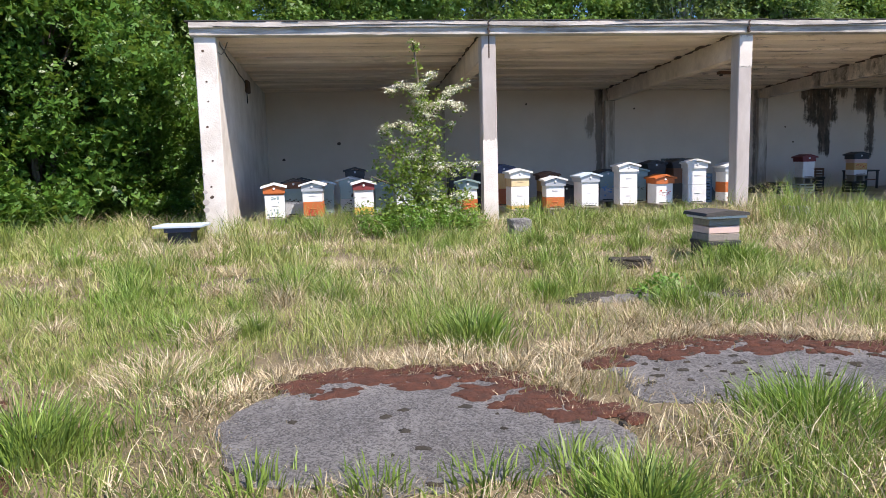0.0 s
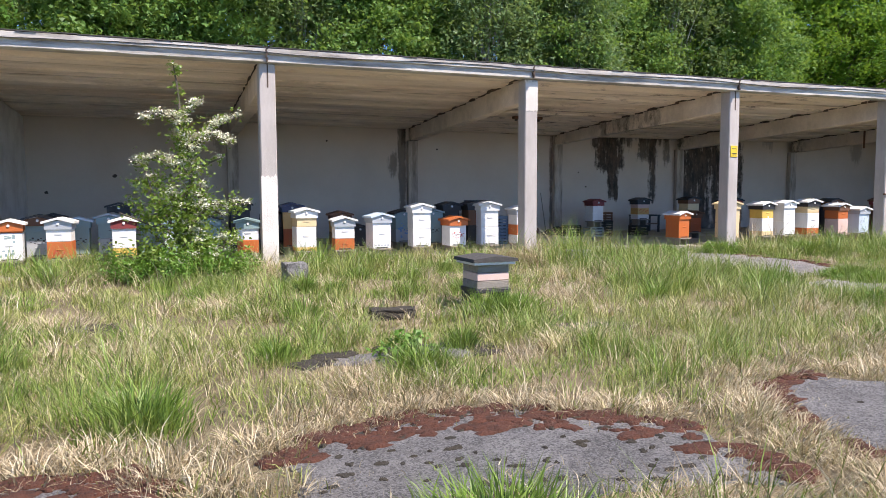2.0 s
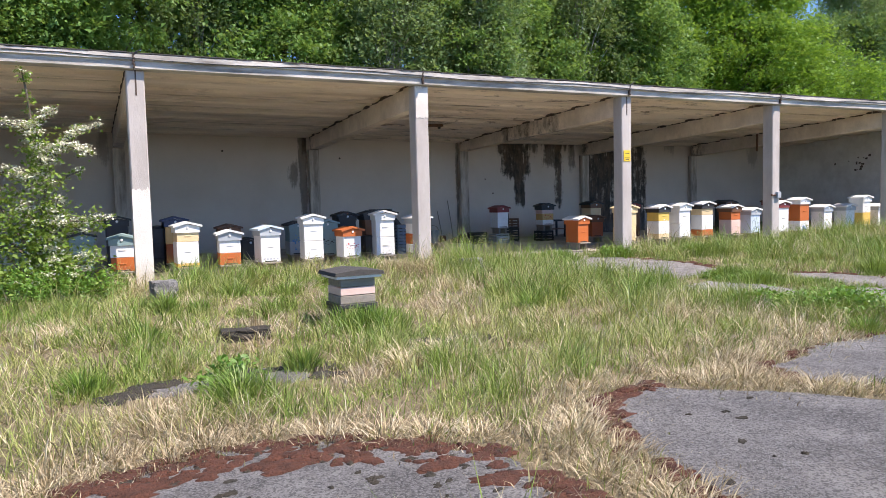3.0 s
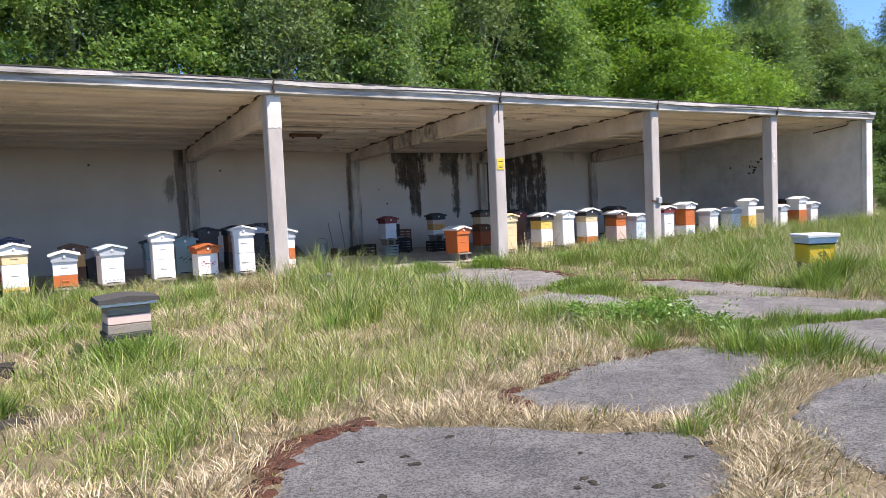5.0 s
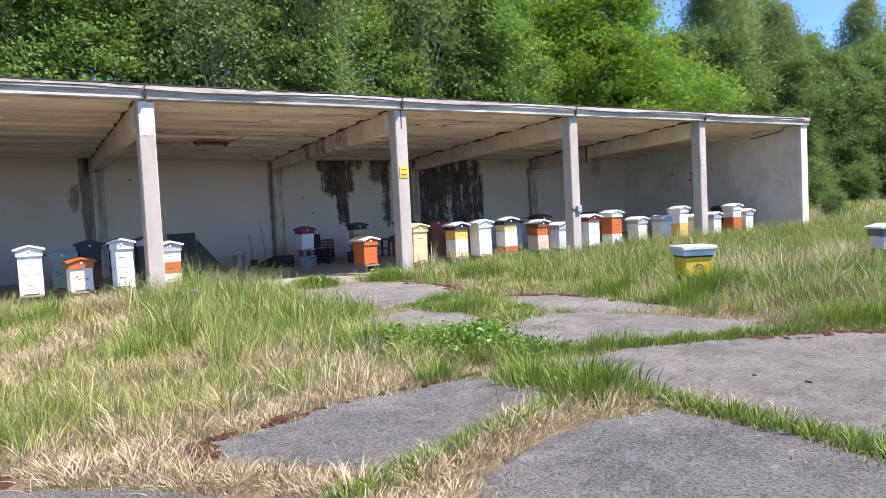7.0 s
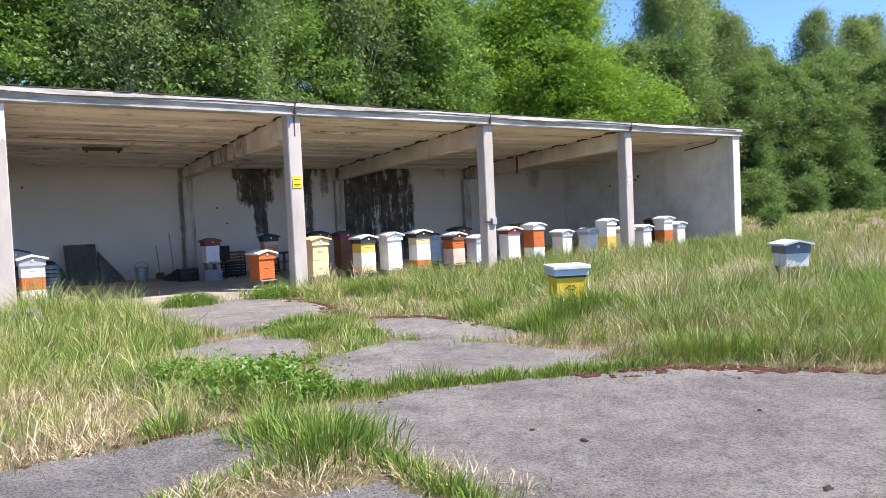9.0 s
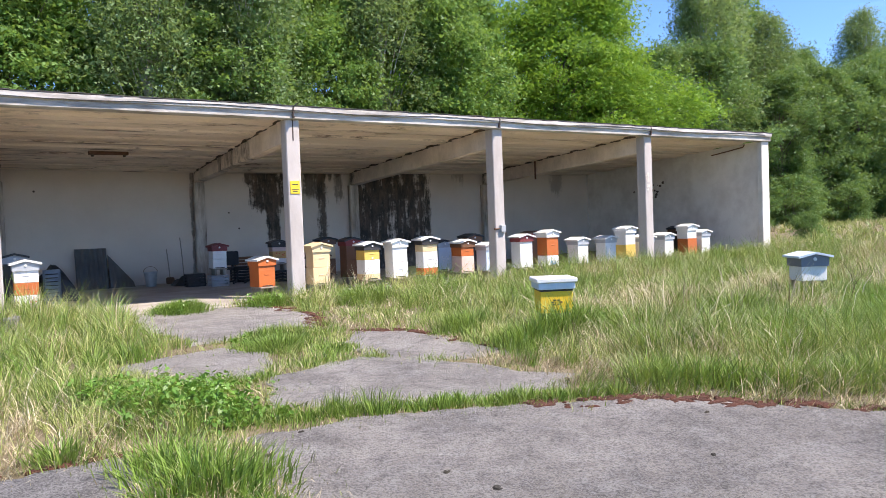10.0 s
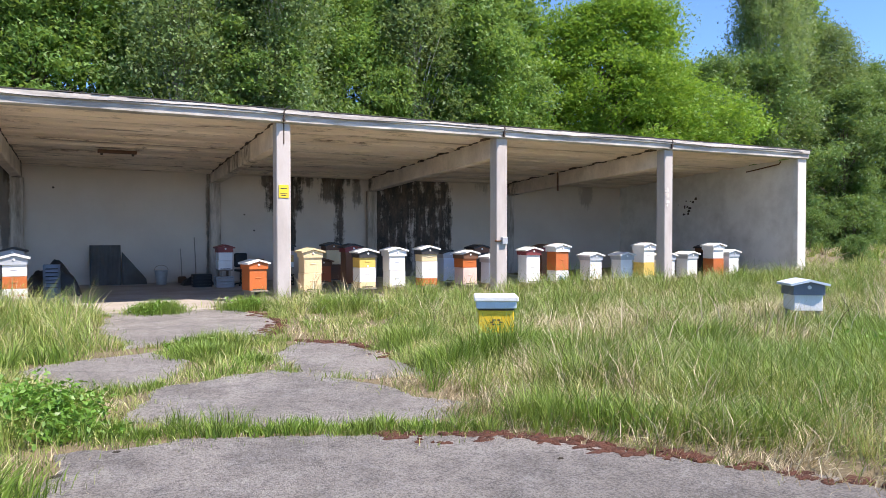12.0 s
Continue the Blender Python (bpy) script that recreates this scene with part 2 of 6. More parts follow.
def ground_mat():
    m, n, l, p = node_mat("meadow_soil")
    pos = n.new("ShaderNodeNewGeometry").outputs["Position"]
    f1 = noise_n(n, l, pos, 0.5, 5, 0.6, 0.4, 0.62)
    f2 = noise_n(n, l, pos, 9, 5, 0.7, 0.35, 0.65)
    f3 = noise_n(n, l, pos, 60, 3, 0.6, 0.35, 0.65)
    col = mix_rgb(n, l, f1, (0.13, 0.11, 0.06), (0.25, 0.195, 0.115))
    col = mix_rgb(n, l, math_n(n, l, "MULTIPLY", f2, 0.5), col, (0.1, 0.08, 0.05))
    col = mix_rgb(n, l, math_n(n, l, "MULTIPLY", f3, 0.45), col, (0.3, 0.24, 0.14))
    l.new(col, p.inputs["Base Color"])
    p.inputs["Roughness"].default_value = 1.0
    b = n.new("ShaderNodeBump")
    b.inputs["Strength"].default_value, b.inputs["Distance"].default_value = 0.8, 0.04
    l.new(f2, b.inputs["Height"])
    l.new(b.outputs[0], p.inputs["Normal"])
    return m


def slab_mat(name, lo, hi, grit):
    """Old exposed-aggregate concrete with lichen and dark crust."""
    m, n, l, p = node_mat(name)
    pos = n.new("ShaderNodeNewGeometry").outputs["Position"]
    big = noise_n(n, l, pos, 0.9, 6, 0.65, 0.38, 0.65)
    mid = noise_n(n, l, pos, 7, 6, 0.75, 0.5, 0.68)
    fine = noise_n(n, l, pos, 110, 4, 0.75, 0.3, 0.7)
    vor = n.new("ShaderNodeTexVoronoi")
    vor.inputs["Scale"].default_value = 95
    l.new(pos, vor.inputs["Vector"])
    col = mix_rgb(n, l, big, lo, hi)
    patch = noise_n(n, l, pos, 1.7, 7, 0.72, 0.47, 0.63)
    col = mix_rgb(n, l, math_n(n, l, "MULTIPLY", patch, 0.5), col, (0.12, 0.11, 0.1))
    crack = n.new("ShaderNodeTexVoronoi")
    crack.feature = "DISTANCE_TO_EDGE"
    crack.inputs["Scale"].default_value = 0.55
    warp = n.new("ShaderNodeTexNoise")
    warp.inputs["Scale"].default_value = 2.5
    l.new(pos, warp.inputs["Vector"])
    l.new(mix_rgb(n, l, 0.22, pos, warp.outputs["Color"]), crack.inputs["Vector"])
    col = mix_rgb(n, l, math_n(n, l, "MULTIPLY", window_n(n, l, crack.outputs["Distance"], -1, -0.5, 0.002, 0.006), 0.3), col, (0.05, 0.045, 0.04))
    col = mix_rgb(n, l, math_n(n, l, "MULTIPLY", mid, 0.45), col, (0.11, 0.105, 0.1))
    col = mix_rgb(n, l, math_n(n, l, "MULTIPLY", fine, 0.35 + 0.4 * grit), col, (0.07, 0.068, 0.07))
    light = noise_n(n, l, pos, 2.3, 8, 0.8, 0.5, 0.64)
    col = mix_rgb(n, l, math_n(n, l, "MULTIPLY", light, 0.45), col, (0.58, 0.56, 0.53))
    crust = noise_n(n, l, pos, 14, 8, 0.8, 0.57, 0.63)
    col = mix_rgb(n, l, math_n(n, l, "MULTIPLY", crust, 0.55), col, (0.08, 0.075, 0.07))
    bald = noise_n(n, l, pos, 9, 5, 0.7, 0.66, 0.7)
    col = mix_rgb(n, l, math_n(n, l, "MULTIPLY", bald, 0.6), col, (0.72, 0.7, 0.66))
    cell = n.new("ShaderNodeSeparateColor")
    l.new(vor.outputs["Color"], cell.inputs[0])
    col = mix_rgb(n, l, math_n(n, l, "MULTIPLY", window_n(n, l, cell.outputs[1], 0.5, 0.7, 2, 3), 0.6 * grit), col, (0.06, 0.06, 0.062))
    col = mix_rgb(n, l, math_n(n, l, "MULTIPLY", window_n(n, l, cell.outputs[2], 0.7, 0.85, 2, 3), 0.6 * grit), col, (0.4, 0.39, 0.385))
    stone = window_n(n, l, vor.outputs["Distance"], -1, -0.5, 0.18, 0.3)
    pick = n.new("ShaderNodeSeparateColor")
    l.new(vor.outputs["Color"], pick.inputs[0])
    pale = window_n(n, l, pick.outputs[0], 0.72, 0.8, 1.5, 2.0)
    col = mix_rgb(n, l, math_n(n, l, "MULTIPLY", math_n(n, l, "MULTIPLY", stone, pale), 0.7), col, (0.55, 0.54, 0.52))
    l.new(col, p.inputs["Base Color"])
    p.inputs["Roughness"].default_value = 0.92
    b = n.new("ShaderNodeBump")
    b.inputs["Strength"].default_value, b.inputs["Distance"].default_value = 1.0, 0.014
    l.new(math_n(n, l, "ADD", fine, math_n(n, l, "MULTIPLY", mid, 0.6)), b.inputs["Height"])
    l.new(b.outputs[0], p.inputs["Normal"])
    return m


M_GROUND, M_BACK = ground_mat(), back_wall_mat()
M_SLAB = slab_mat("gritty_dark_paving", (0.34, 0.33, 0.315), (0.5, 0.475, 0.435), 1.0)
M_SLAB_PALE = slab_mat("worn_pale_paving", (0.42, 0.385, 0.335), (0.62, 0.57, 0.5), 0.8)
M_PLASTER = surface("limewashed_plaster", (0.78, 0.735, 0.67), (0.45, 0.395, 0.33), 0.9, 1.3, 35, 0.65, 0.3, 0.12)
M_CEIL = ceiling_mat()
M_BEAM = beam_mat()
M_COLUMN = surface("grey_column_concrete", (0.52, 0.475, 0.44), (0.33, 0.285, 0.25), 0.9, 1.6, 60, 0.65, 0.2, 0.15, (1.5, 1.5, 0.5))
M_FASCIA = surface("weathered_white_fascia", (0.66, 0.62, 0.565), (0.16, 0.14, 0.12), 0.88, 1.7, 30, 0.95, 0.4, 0.35, (0.6, 1.0, 4.0))
M_FELT = surface("black_roofing_felt", (0.06, 0.058, 0.055), (0.1, 0.09, 0.075), 0.95, 2, 50, 0.6, 0.5, 0.3)
M_STAIN = surface("rusty_black_stain", (0.075, 0.055, 0.045), (0.2, 0.13, 0.09), 0.95, 3, 30, 0.6, 0.5, 0.3)
M_FLOOR = surface("dusty_shed_floor", (0.42, 0.385, 0.34), (0.17, 0.15, 0.125), 0.95, 0.9, 20, 0.7, 0.5, 0.4)
M_MOSS = surface("rust_brown_moss", (0.125, 0.046, 0.026), (0.028, 0.017, 0.012), 1.0, 9, 60, 1.0, 1.0, 0.7)
M_DARKMOSS_SHADE = surface("black_dry_moss_and_shade", (0.055, 0.05, 0.04), (0.09, 0.07, 0.04), 1.0, 8, 90, 0.6, 1.0, 0.5)
M_BARK = surface("grey_brown_bark", (0.16, 0.13, 0.1), (0.07, 0.06, 0.05), 0.95, 3, 25, 0.7, 0.8, 0.4, (3, 3, 0.6))
M_BIRCH = surface("white_birch_bark", (0.62, 0.6, 0.56), (0.12, 0.11, 0.1), 0.8, 5, 25, 0.7, 0.4, 0.3, (1, 1, 3))
M_WIRE = surface("black_cable", (0.02, 0.02, 0.02), (0.04, 0.04, 0.04), 0.6)
M_RUST = surface("rusty_iron", (0.16, 0.075, 0.04), (0.06, 0.04, 0.03), 0.85, 8, 60, 0.6, 0.5, 0.4)
M_SIGN = surface("yellow_sign_enamel", (0.78, 0.55, 0.03), (0.6, 0.4, 0.03), 0.45, 6, 50, 0.4, 0.05, 0.1)
M_BLACK = surface("black_plastic", (0.016, 0.016, 0.018), (0.05, 0.045, 0.04), 0.55, 4, 60, 0.5, 0.15, 0.2)
M_GREYPL = surface("grey_plastic", (0.42, 0.44, 0.46), (0.25, 0.25, 0.25), 0.5, 5, 60, 0.5, 0.1, 0.15)
M_WOODOLD = surface("weathered_grey_wood", (0.33, 0.29, 0.24), (0.15, 0.13, 0.11), 0.9, 3, 40, 0.6, 0.5, 0.4, (0.5, 6, 6))
M_ZINC = surface("galvanised_steel", (0.5, 0.52, 0.53), (0.3, 0.3, 0.29), 0.45, 6, 60, 0.5, 0.05, 0.2, None, 0.7)
M_SLATE = surface("grey_corrugated_sheet", (0.12, 0.115, 0.11), (0.06, 0.055, 0.05), 0.9, 2, 40, 0.6, 0.3, 0.3)
PAINT = {}
for k, c in dict(white=(0.8, 0.8, 0.78), grey=(0.42, 0.45, 0.48), orange=(0.52, 0.135, 0.028), rust=(0.42, 0.1, 0.028), yellow=(0.74, 0.5, 0.11),
                 cream=(0.74, 0.58, 0.33), tan=(0.66, 0.4, 0.14), teal=(0.26, 0.37, 0.37), black=(0.035, 0.033, 0.033), brown=(0.17, 0.075, 0.035),
                 maroon=(0.22, 0.035, 0.035), blue=(0.12, 0.3, 0.6), paleblue=(0.55, 0.65, 0.74), pink=(0.72, 0.52, 0.45), navy=(0.05, 0.06, 0.12),
                 bright=(0.85, 0.55, 0.02), red=(0.6, 0.05, 0.03), slate=(0.16, 0.18, 0.22)).items():
    PAINT[k] = surface(k + "_hive_paint", c, tuple(x * 0.55 + 0.03 for x in c), 0.6, 2.5, 45, 0.38, 0.2, 0.14, (1, 1, 0.6))
M_LEAF_DARK = leaf_mat("shrub_leaves", [(0.05, 0.13, 0.02), (0.09, 0.215, 0.032), (0.16, 0.31, 0.055)], 0.4, 0.4, leaflets=13.0, cover=0.58)
M_LEAF_MID = leaf_mat("forest_leaves", [(0.095, 0.21, 0.045), (0.155, 0.31, 0.065), (0.23, 0.4, 0.1)], 0.5, leaflets=9.0, cover=0.58)
M_LEAF_BRIGHT = leaf_mat("fresh_green_leaves", [(0.1, 0.245, 0.02), (0.165, 0.345, 0.03), (0.24, 0.44, 0.05)], 0.5, leaflets=14.0, cover=0.58)
M_LEAF_BIRCH = leaf_mat("birch_leaves", [(0.12, 0.22, 0.08), (0.18, 0.29, 0.11), (0.25, 0.37, 0.15)], 0.5, leaflets=10.0, cover=0.48)
M_LEAF_EDGE = leaf_mat("far_edge_leaves", [(0.07, 0.165, 0.045), (0.11, 0.235, 0.065), (0.165, 0.3, 0.095)], 0.45, leaflets=12.0, cover=0.55)
M_LEAF_HAW = leaf_mat("hawthorn_leaves", [(0.1, 0.18, 0.025), (0.19, 0.3, 0.045), (0.28, 0.38, 0.07)], 0.4)
M_PETAL = leaf_mat("hawthorn_blossom", [(0.68, 0.66, 0.5), (0.78, 0.76, 0.6), (0.84, 0.82, 0.7)], 0.2)
M_GRASS = leaf_mat("meadow_grass", [(0.05, 0.085, 0.015), (0.17, 0.25, 0.04), (0.28, 0.36, 0.075), (0.38, 0.43, 0.13), (0.56, 0.53, 0.26)], 0.27, 0.5, 0.35, (0.5, 0.44, 0.2), 0.7)
M_LUSH = leaf_mat("lush_grass", [(0.04, 0.085, 0.012), (0.12, 0.22, 0.028), (0.2, 0.33, 0.05), (0.29, 0.42, 0.09)], 0.27, 0.45, 0.3, (0.3, 0.33, 0.1), 1.1)
M_STRAW = leaf_mat("dry_straw", [(0.14, 0.095, 0.05), (0.42, 0.32, 0.19), (0.62, 0.51, 0.33), (0.75, 0.64, 0.44), (0.85, 0.76, 0.56)], 0.2, 0.7)
M_PILASTER = surface("damp_pilaster", (0.6, 0.51, 0.425), (0.1, 0.075, 0.055), 0.9, 1.6, 35, 0.95, 0.4, 0.3, (3, 3, 0.5))
M_CRATE = surface("grey_blue_plastic", (0.16, 0.22, 0.29), (0.1, 0.12, 0.15), 0.55, 5, 60, 0.5, 0.1, 0.2)
M_WEED = leaf_mat("weed_leaves", [(0.09, 0.22, 0.025), (0.14, 0.3, 0.04), (0.2, 0.38, 0.06)], 0.35, 0.45)


# ---- building helpers ----
def part(name, bm, material, parent=None, label=""):
    me = bpy.data.meshes.new(name)
    bm.to_mesh(me)
    bm.free()
    me.materials.append(material)
    ob = new(name, me)
    if parent:
        ob.parent = parent
    if label:
        tagged(ob, label)
    return ob


def add_box(bm, x0, x1, y0, y1, z0, z1, bevel=0.0, m=None):
    r = bmesh.ops.create_cube(bm, size=1.0, matrix=Matrix.Translation(((x0 + x1) / 2, (y0 + y1) / 2, (z0 + z1) / 2)) @ Matrix.Diagonal((x1 - x0, y1 - y0, z1 - z0, 1)))
    vs = r["verts"]
    if bevel:
        es = list({e for v in vs for e in v.link_edges})
        r2 = bmesh.ops.bevel(bm, geom=es, offset=bevel, segments=1, affect="EDGES")
        vs = r2["verts"]
    if m:
        bmesh.ops.transform(bm, matrix=m, verts=list({v for v in vs if v.is_valid}))
    return bm


def box(x0, x1, y0, y1, z0, z1, bevel=0.0, m=None):
    return add_box(bmesh.new(), x0, x1, y0, y1, z0, z1, bevel, m)


def tube(bm, pts, radii, sides=8):
    """Tapered tube along points."""
    rings = []
    for i, p in enumerate(pts):
        p = Vector(p)
        a, b = Vector(pts[max(i - 1, 0)]), Vector(pts[min(i + 1, len(pts) - 1)])
        q = (b - a).to_track_quat("Z", "Y")
        rings.append([bm.verts.new(p + q @ Vector((math.cos(s * math.tau / sides) * radii[i], math.sin(s * math.tau / sides) * radii[i], 0))) for s in range(sides)])
    for r0, r1 in zip(rings, rings[1:]):
        for s in range(sides):
            bm.faces.new((r0[s], r0[(s + 1) % sides], r1[(s + 1) % sides], r1[s]))
    bm.faces.new(rings[0][::-1])
    bm.faces.new(rings[-1])
    return bm


def prism(bm, profile, y0, y1, axis="y"):
    """A profile in x, z pushed along y."""
    a = [bm.verts.new((px, y0, pz)) for px, pz in profile]
    b = [bm.verts.new((px, y1, pz)) for px, pz in profile]
    k = len(profile)
    bm.faces.new(a)
    bm.faces.new(b[::-1])
    for i in range(k):
        bm.faces.new((a[i], b[i], b[(i + 1) % k], a[(i + 1) % k]))
    bmesh.ops.recalc_face_normals(bm, faces=bm.faces)
    return bm


def empty(name, m, label, category, group="", kind=""):
    ob = new(name)
    ob.matrix_world = m
    ob.empty_display_size = 0.1
    return tagged(ob, label, category, group, kind)


def mesh_np(name, verts, faces, material, parent=None):
    """Mesh from arrays: verts (n,3), faces (k,3 or 4)."""
    me = bpy.data.meshes.new(name)
    k, w = faces.shape
    me.vertices.add(len(verts))
    me.vertices.foreach_set("co", np.ascontiguousarray(verts, np.float32).ravel())
    me.loops.add(k * w)
    me.loops.foreach_set("vertex_index", np.ascontiguousarray(faces, np.int32).ravel())
    me.polygons.add(k)
    me.polygons.foreach_set("loop_start", np.arange(0, k * w, w, dtype=np.int32))
    me.update(calc_edges=True)
    me.materials.append(material)
    ob = new(name, me)
    if parent:
        ob.parent = parent
    return ob


RNG = np.random.default_rng(7)


# ---- ground ----
def ground_z(x, y):
    s = np.clip((np.asarray(x, float) - 20.0) / 26.0, 0, 1)
    return 0.085 + 0.55 * s * s * (3 - 2 * s) + 0.006 * np.sin(x * 0.9 + 1.0) * np.cos(y * 0.8)


gx = np.unique(np.concatenate([np.linspace(-2500, -60, 12), np.linspace(-60, -12, 14), np.linspace(-12, 50, 110), np.linspace(50, 120, 18), np.linspace(120, 2500, 12)]))
gy = np.unique(np.concatenate([np.linspace(-2500, -30, 12), np.linspace(-30, -6, 8), np.linspace(-6, 26, 60), np.linspace(26, 90, 20), np.linspace(90, 2500, 12)]))
GX, GY = np.meshgrid(gx, gy)
gv = np.stack([GX.ravel(), GY.ravel(), ground_z(GX, GY).ravel()], 1)
i0 = (np.arange(len(gy) - 1)[:, None] * len(gx) + np.arange(len(gx) - 1)[None, :]).ravel()
gf = np.stack([i0, i0 + 1, i0 + 1 + len(gx), i0 + len(gx)], 1)
ground = tagged(mesh_np("ground", gv, gf, M_GROUND), "overgrown meadow soil with dry grass litter", "ground", kind="structure")

# old paving: each slab by its corners in plan
SLABS_WEST = [
    [(-0.6, 3.1), (-0.75, 3.9), (-0.45, 4.35), (0.0, 4.65), (0.8, 4.55), (1.05, 4.0), (1.4, 3.5), (1.25, 3.0), (0.4, 2.85)],
    [(1.75, 3.75), (1.6, 4.45), (1.95, 4.8), (2.7, 4.95), (3.3, 4.75), (3.9, 4.2), (3.95, 3.3), (2.7, 3.65)],
    [(4.4, 2.6), (4.65, 3.9), (5.1, 4.65), (5.7, 4.8), (6.4, 4.1), (7.2, 3.25), (6.7, 2.8), (5.8, 2.2)],
    [(6.7, 4.3), (6.8, 4.75), (7.8, 5.05), (9.2, 5.1), (9.4, 4.4), (8.4, 3.75), (7.6, 3.55)],
    [(7.4, 1.2), (7.4, 2.5), (7.9, 3.25), (8.8, 3.55), (9.55, 3.45), (9.7, 2.6), (9.4, 1.2)],
]
SLABS_EAST = [
    [(9.8, 1.5), (9.85, 4.2), (10.0, 5.05), (11.1, 4.98), (12.1, 4.5), (13.1, 3.95), (13.75, 3.05), (14.5, 1.9), (14.0, 0.8)],
    [(10.35, 5.75), (10.8, 6.95), (11.95, 7.4), (12.5, 6.6), (13.15, 5.05), (12.5, 4.65), (11.3, 5.2)],
    [(12.15, 6.95), (12.15, 8.4), (12.75, 9.35), (13.35, 8.9), (13.5, 6.4), (12.85, 6.4)],
    [(9.45, 8.4), (10.1, 9.0), (10.9, 9.2), (11.25, 8.4), (10.75, 6.95), (9.9, 6.9)],
    [(10.3, 11.6), (10.55, 14.2), (12.9, 14.2), (13.1, 11.6), (12.4, 9.8), (10.6, 9.7)],
    [(-3.2, 2.9), (-3.1, 4.3), (-2.2, 4.4), (-1.6, 3.9), (-1.7, 3.1)],
    [(14.9, 13.1), (15.2, 13.55), (18.3, 14.2), (18.6, 13.9)],
    [(-1.1, 8.6), (-1.0, 8.95), (0.45, 9.1), (0.5, 8.75)],
    [(2.1, 6.45), (2.3, 6.8), (3.7, 6.85), (3.6, 6.4)],
    [(4.7, 6.95), (4.8, 7.3), (5.5, 7.15), (5.4, 6.9)],
]
SLABS = SLABS_WEST + SLABS_EAST


def inside(poly, x, y):
    res = np.zeros(np.shape(x), bool)
    k = len(poly)
    for i in range(k):
        (xa, ya), (xb, yb) = poly[i], poly[(i + 1) % k]
        cross = ((ya > y) != (yb > y)) & (x < (xb - xa) * (y - ya) / (yb - ya + 1e-12) + xa)
        res ^= cross
    return res


def edge_dist(poly, x, y):
    best = np.full(np.shape(x), 1e9)
    k = len(poly)
    for i in range(k):
        (xa, ya), (xb, yb) = poly[i], poly[(i + 1) % k]
        dx, dy = xb - xa, yb - ya
        t = np.clip(((x - xa) * dx + (y - ya) * dy) / (dx * dx + dy * dy), 0, 1)
        best = np.minimum(best, np.hypot(x - xa - t * dx, y - ya - t * dy))
    return best


def signed_slab(x, y):
    """Metres to the nearest slab's edge: negative inside a slab."""
    best = np.full(np.shape(x), 1e9)
    for poly in SLABS:
        d = edge_dist(poly, x, y)
        best = np.minimum(best, np.where(inside(poly, x, y), -d, d))
    return best


pavement = empty("pavement", Matrix(), "broken grey concrete paving overgrown by grass and moss", "pavement", kind="structure")
for poly in SLABS:
    bm = bmesh.new()
    ring = []
    k = len(poly)
    for i in range(k):
        a, b = Vector((*poly[i], 0)), Vector((*poly[(i + 1) % k], 0))
        steps = max(2, int((b - a).length / 0.06))
        for s in range(steps):
            p = a.lerp(b, s / steps)
            w = noise.noise_vector(p * 1.7) * 0.16 + noise.noise_vector(p * 6) * 0.06 + noise.noise_vector(p * 17) * 0.02
            ring.append((p.x + w.x, p.y + w.y))
    cx, cy = sum(p[0] for p in ring) / len(ring), sum(p[1] for p in ring) / len(ring)
    top = [bm.verts.new((px, py, 0.088)) for px, py in ring]
    low = [bm.verts.new((px + (px - cx) * 0.012, py + (py - cy) * 0.012, 0.05)) for px, py in ring]
    inner = [bm.verts.new((px + (cx - px) * 0.04, py + (cy - py) * 0.04, 0.1)) for px, py in ring]
    k = len(ring)
    for i in range(k):
        j = (i + 1) % k
        bm.faces.new((low[i], low[j], top[j], top[i]))
        bm.faces.new((top[i], top[j], inner[j], inner[i]))
    bm.faces.new(inner)
    bmesh.ops.recalc_face_normals(bm, faces=bm.faces)
    part("slab", bm, M_SLAB if cx < 9.7 else M_SLAB_PALE, pavement)

# ---- the open shed ----
BAYS = [-2.6, 2.88, 8.36, 13.83, 19.11, 24.41, 29.78]
Y_FRONT, Y_BACK, FLOOR_Z = 14.5, 22.7, 0.12


# pilasters on the back wall, a little out of line with the columns
PIL_X = [-2.6, 2.9, 8.42, 13.69, 18.83, 24.32, 29.78]


def ceil_z(y, x=5.0):
    """Underside of the roof: it falls to the back, more so over the eastern bays."""
    back = 0.36 + 0.13 * min(1.0, max(0.0, (x - 5.0) / 8.0))
    return 3.96 - back * (y - 14.5) / 8.2


floor = tagged(part("floor", box(-2.78, 29.95, 14.25, 22.9, -0.1, FLOOR_Z, 0.02), M_FLOOR), "dusty dark concrete shed floor", "floor", kind="structure")
wall_north = tagged(part("wall_north", box(-2.79, 29.95, 22.7, 22.95, -0.1, 3.7), M_BACK), "white limewashed back wall with black damp stains", "wall", kind="structure")


def end_wall(name, x0, x1):
    bm = prism(bmesh.new(), [(0, -0.1), (8.25, -0.1), (8.25, 3.55), (0, 3.92)], x0, x1)
    bmesh.ops.transform(bm, matrix=Matrix(((0, 1, 0, 0), (1, 0, 0, 14.448), (0, 0, 1, 0), (0, 0, 0, 1))), verts=bm.verts)
    bmesh.ops.recalc_face_normals(bm, faces=bm.faces)
    return tagged(part(name, bm, M_PLASTER), "white limewashed end wall of the open shed", "wall", kind="structure")


end_wall("wall_west", -2.79, -2.41)
wall_east = end_wall("wall_east", 29.66, 29.95)
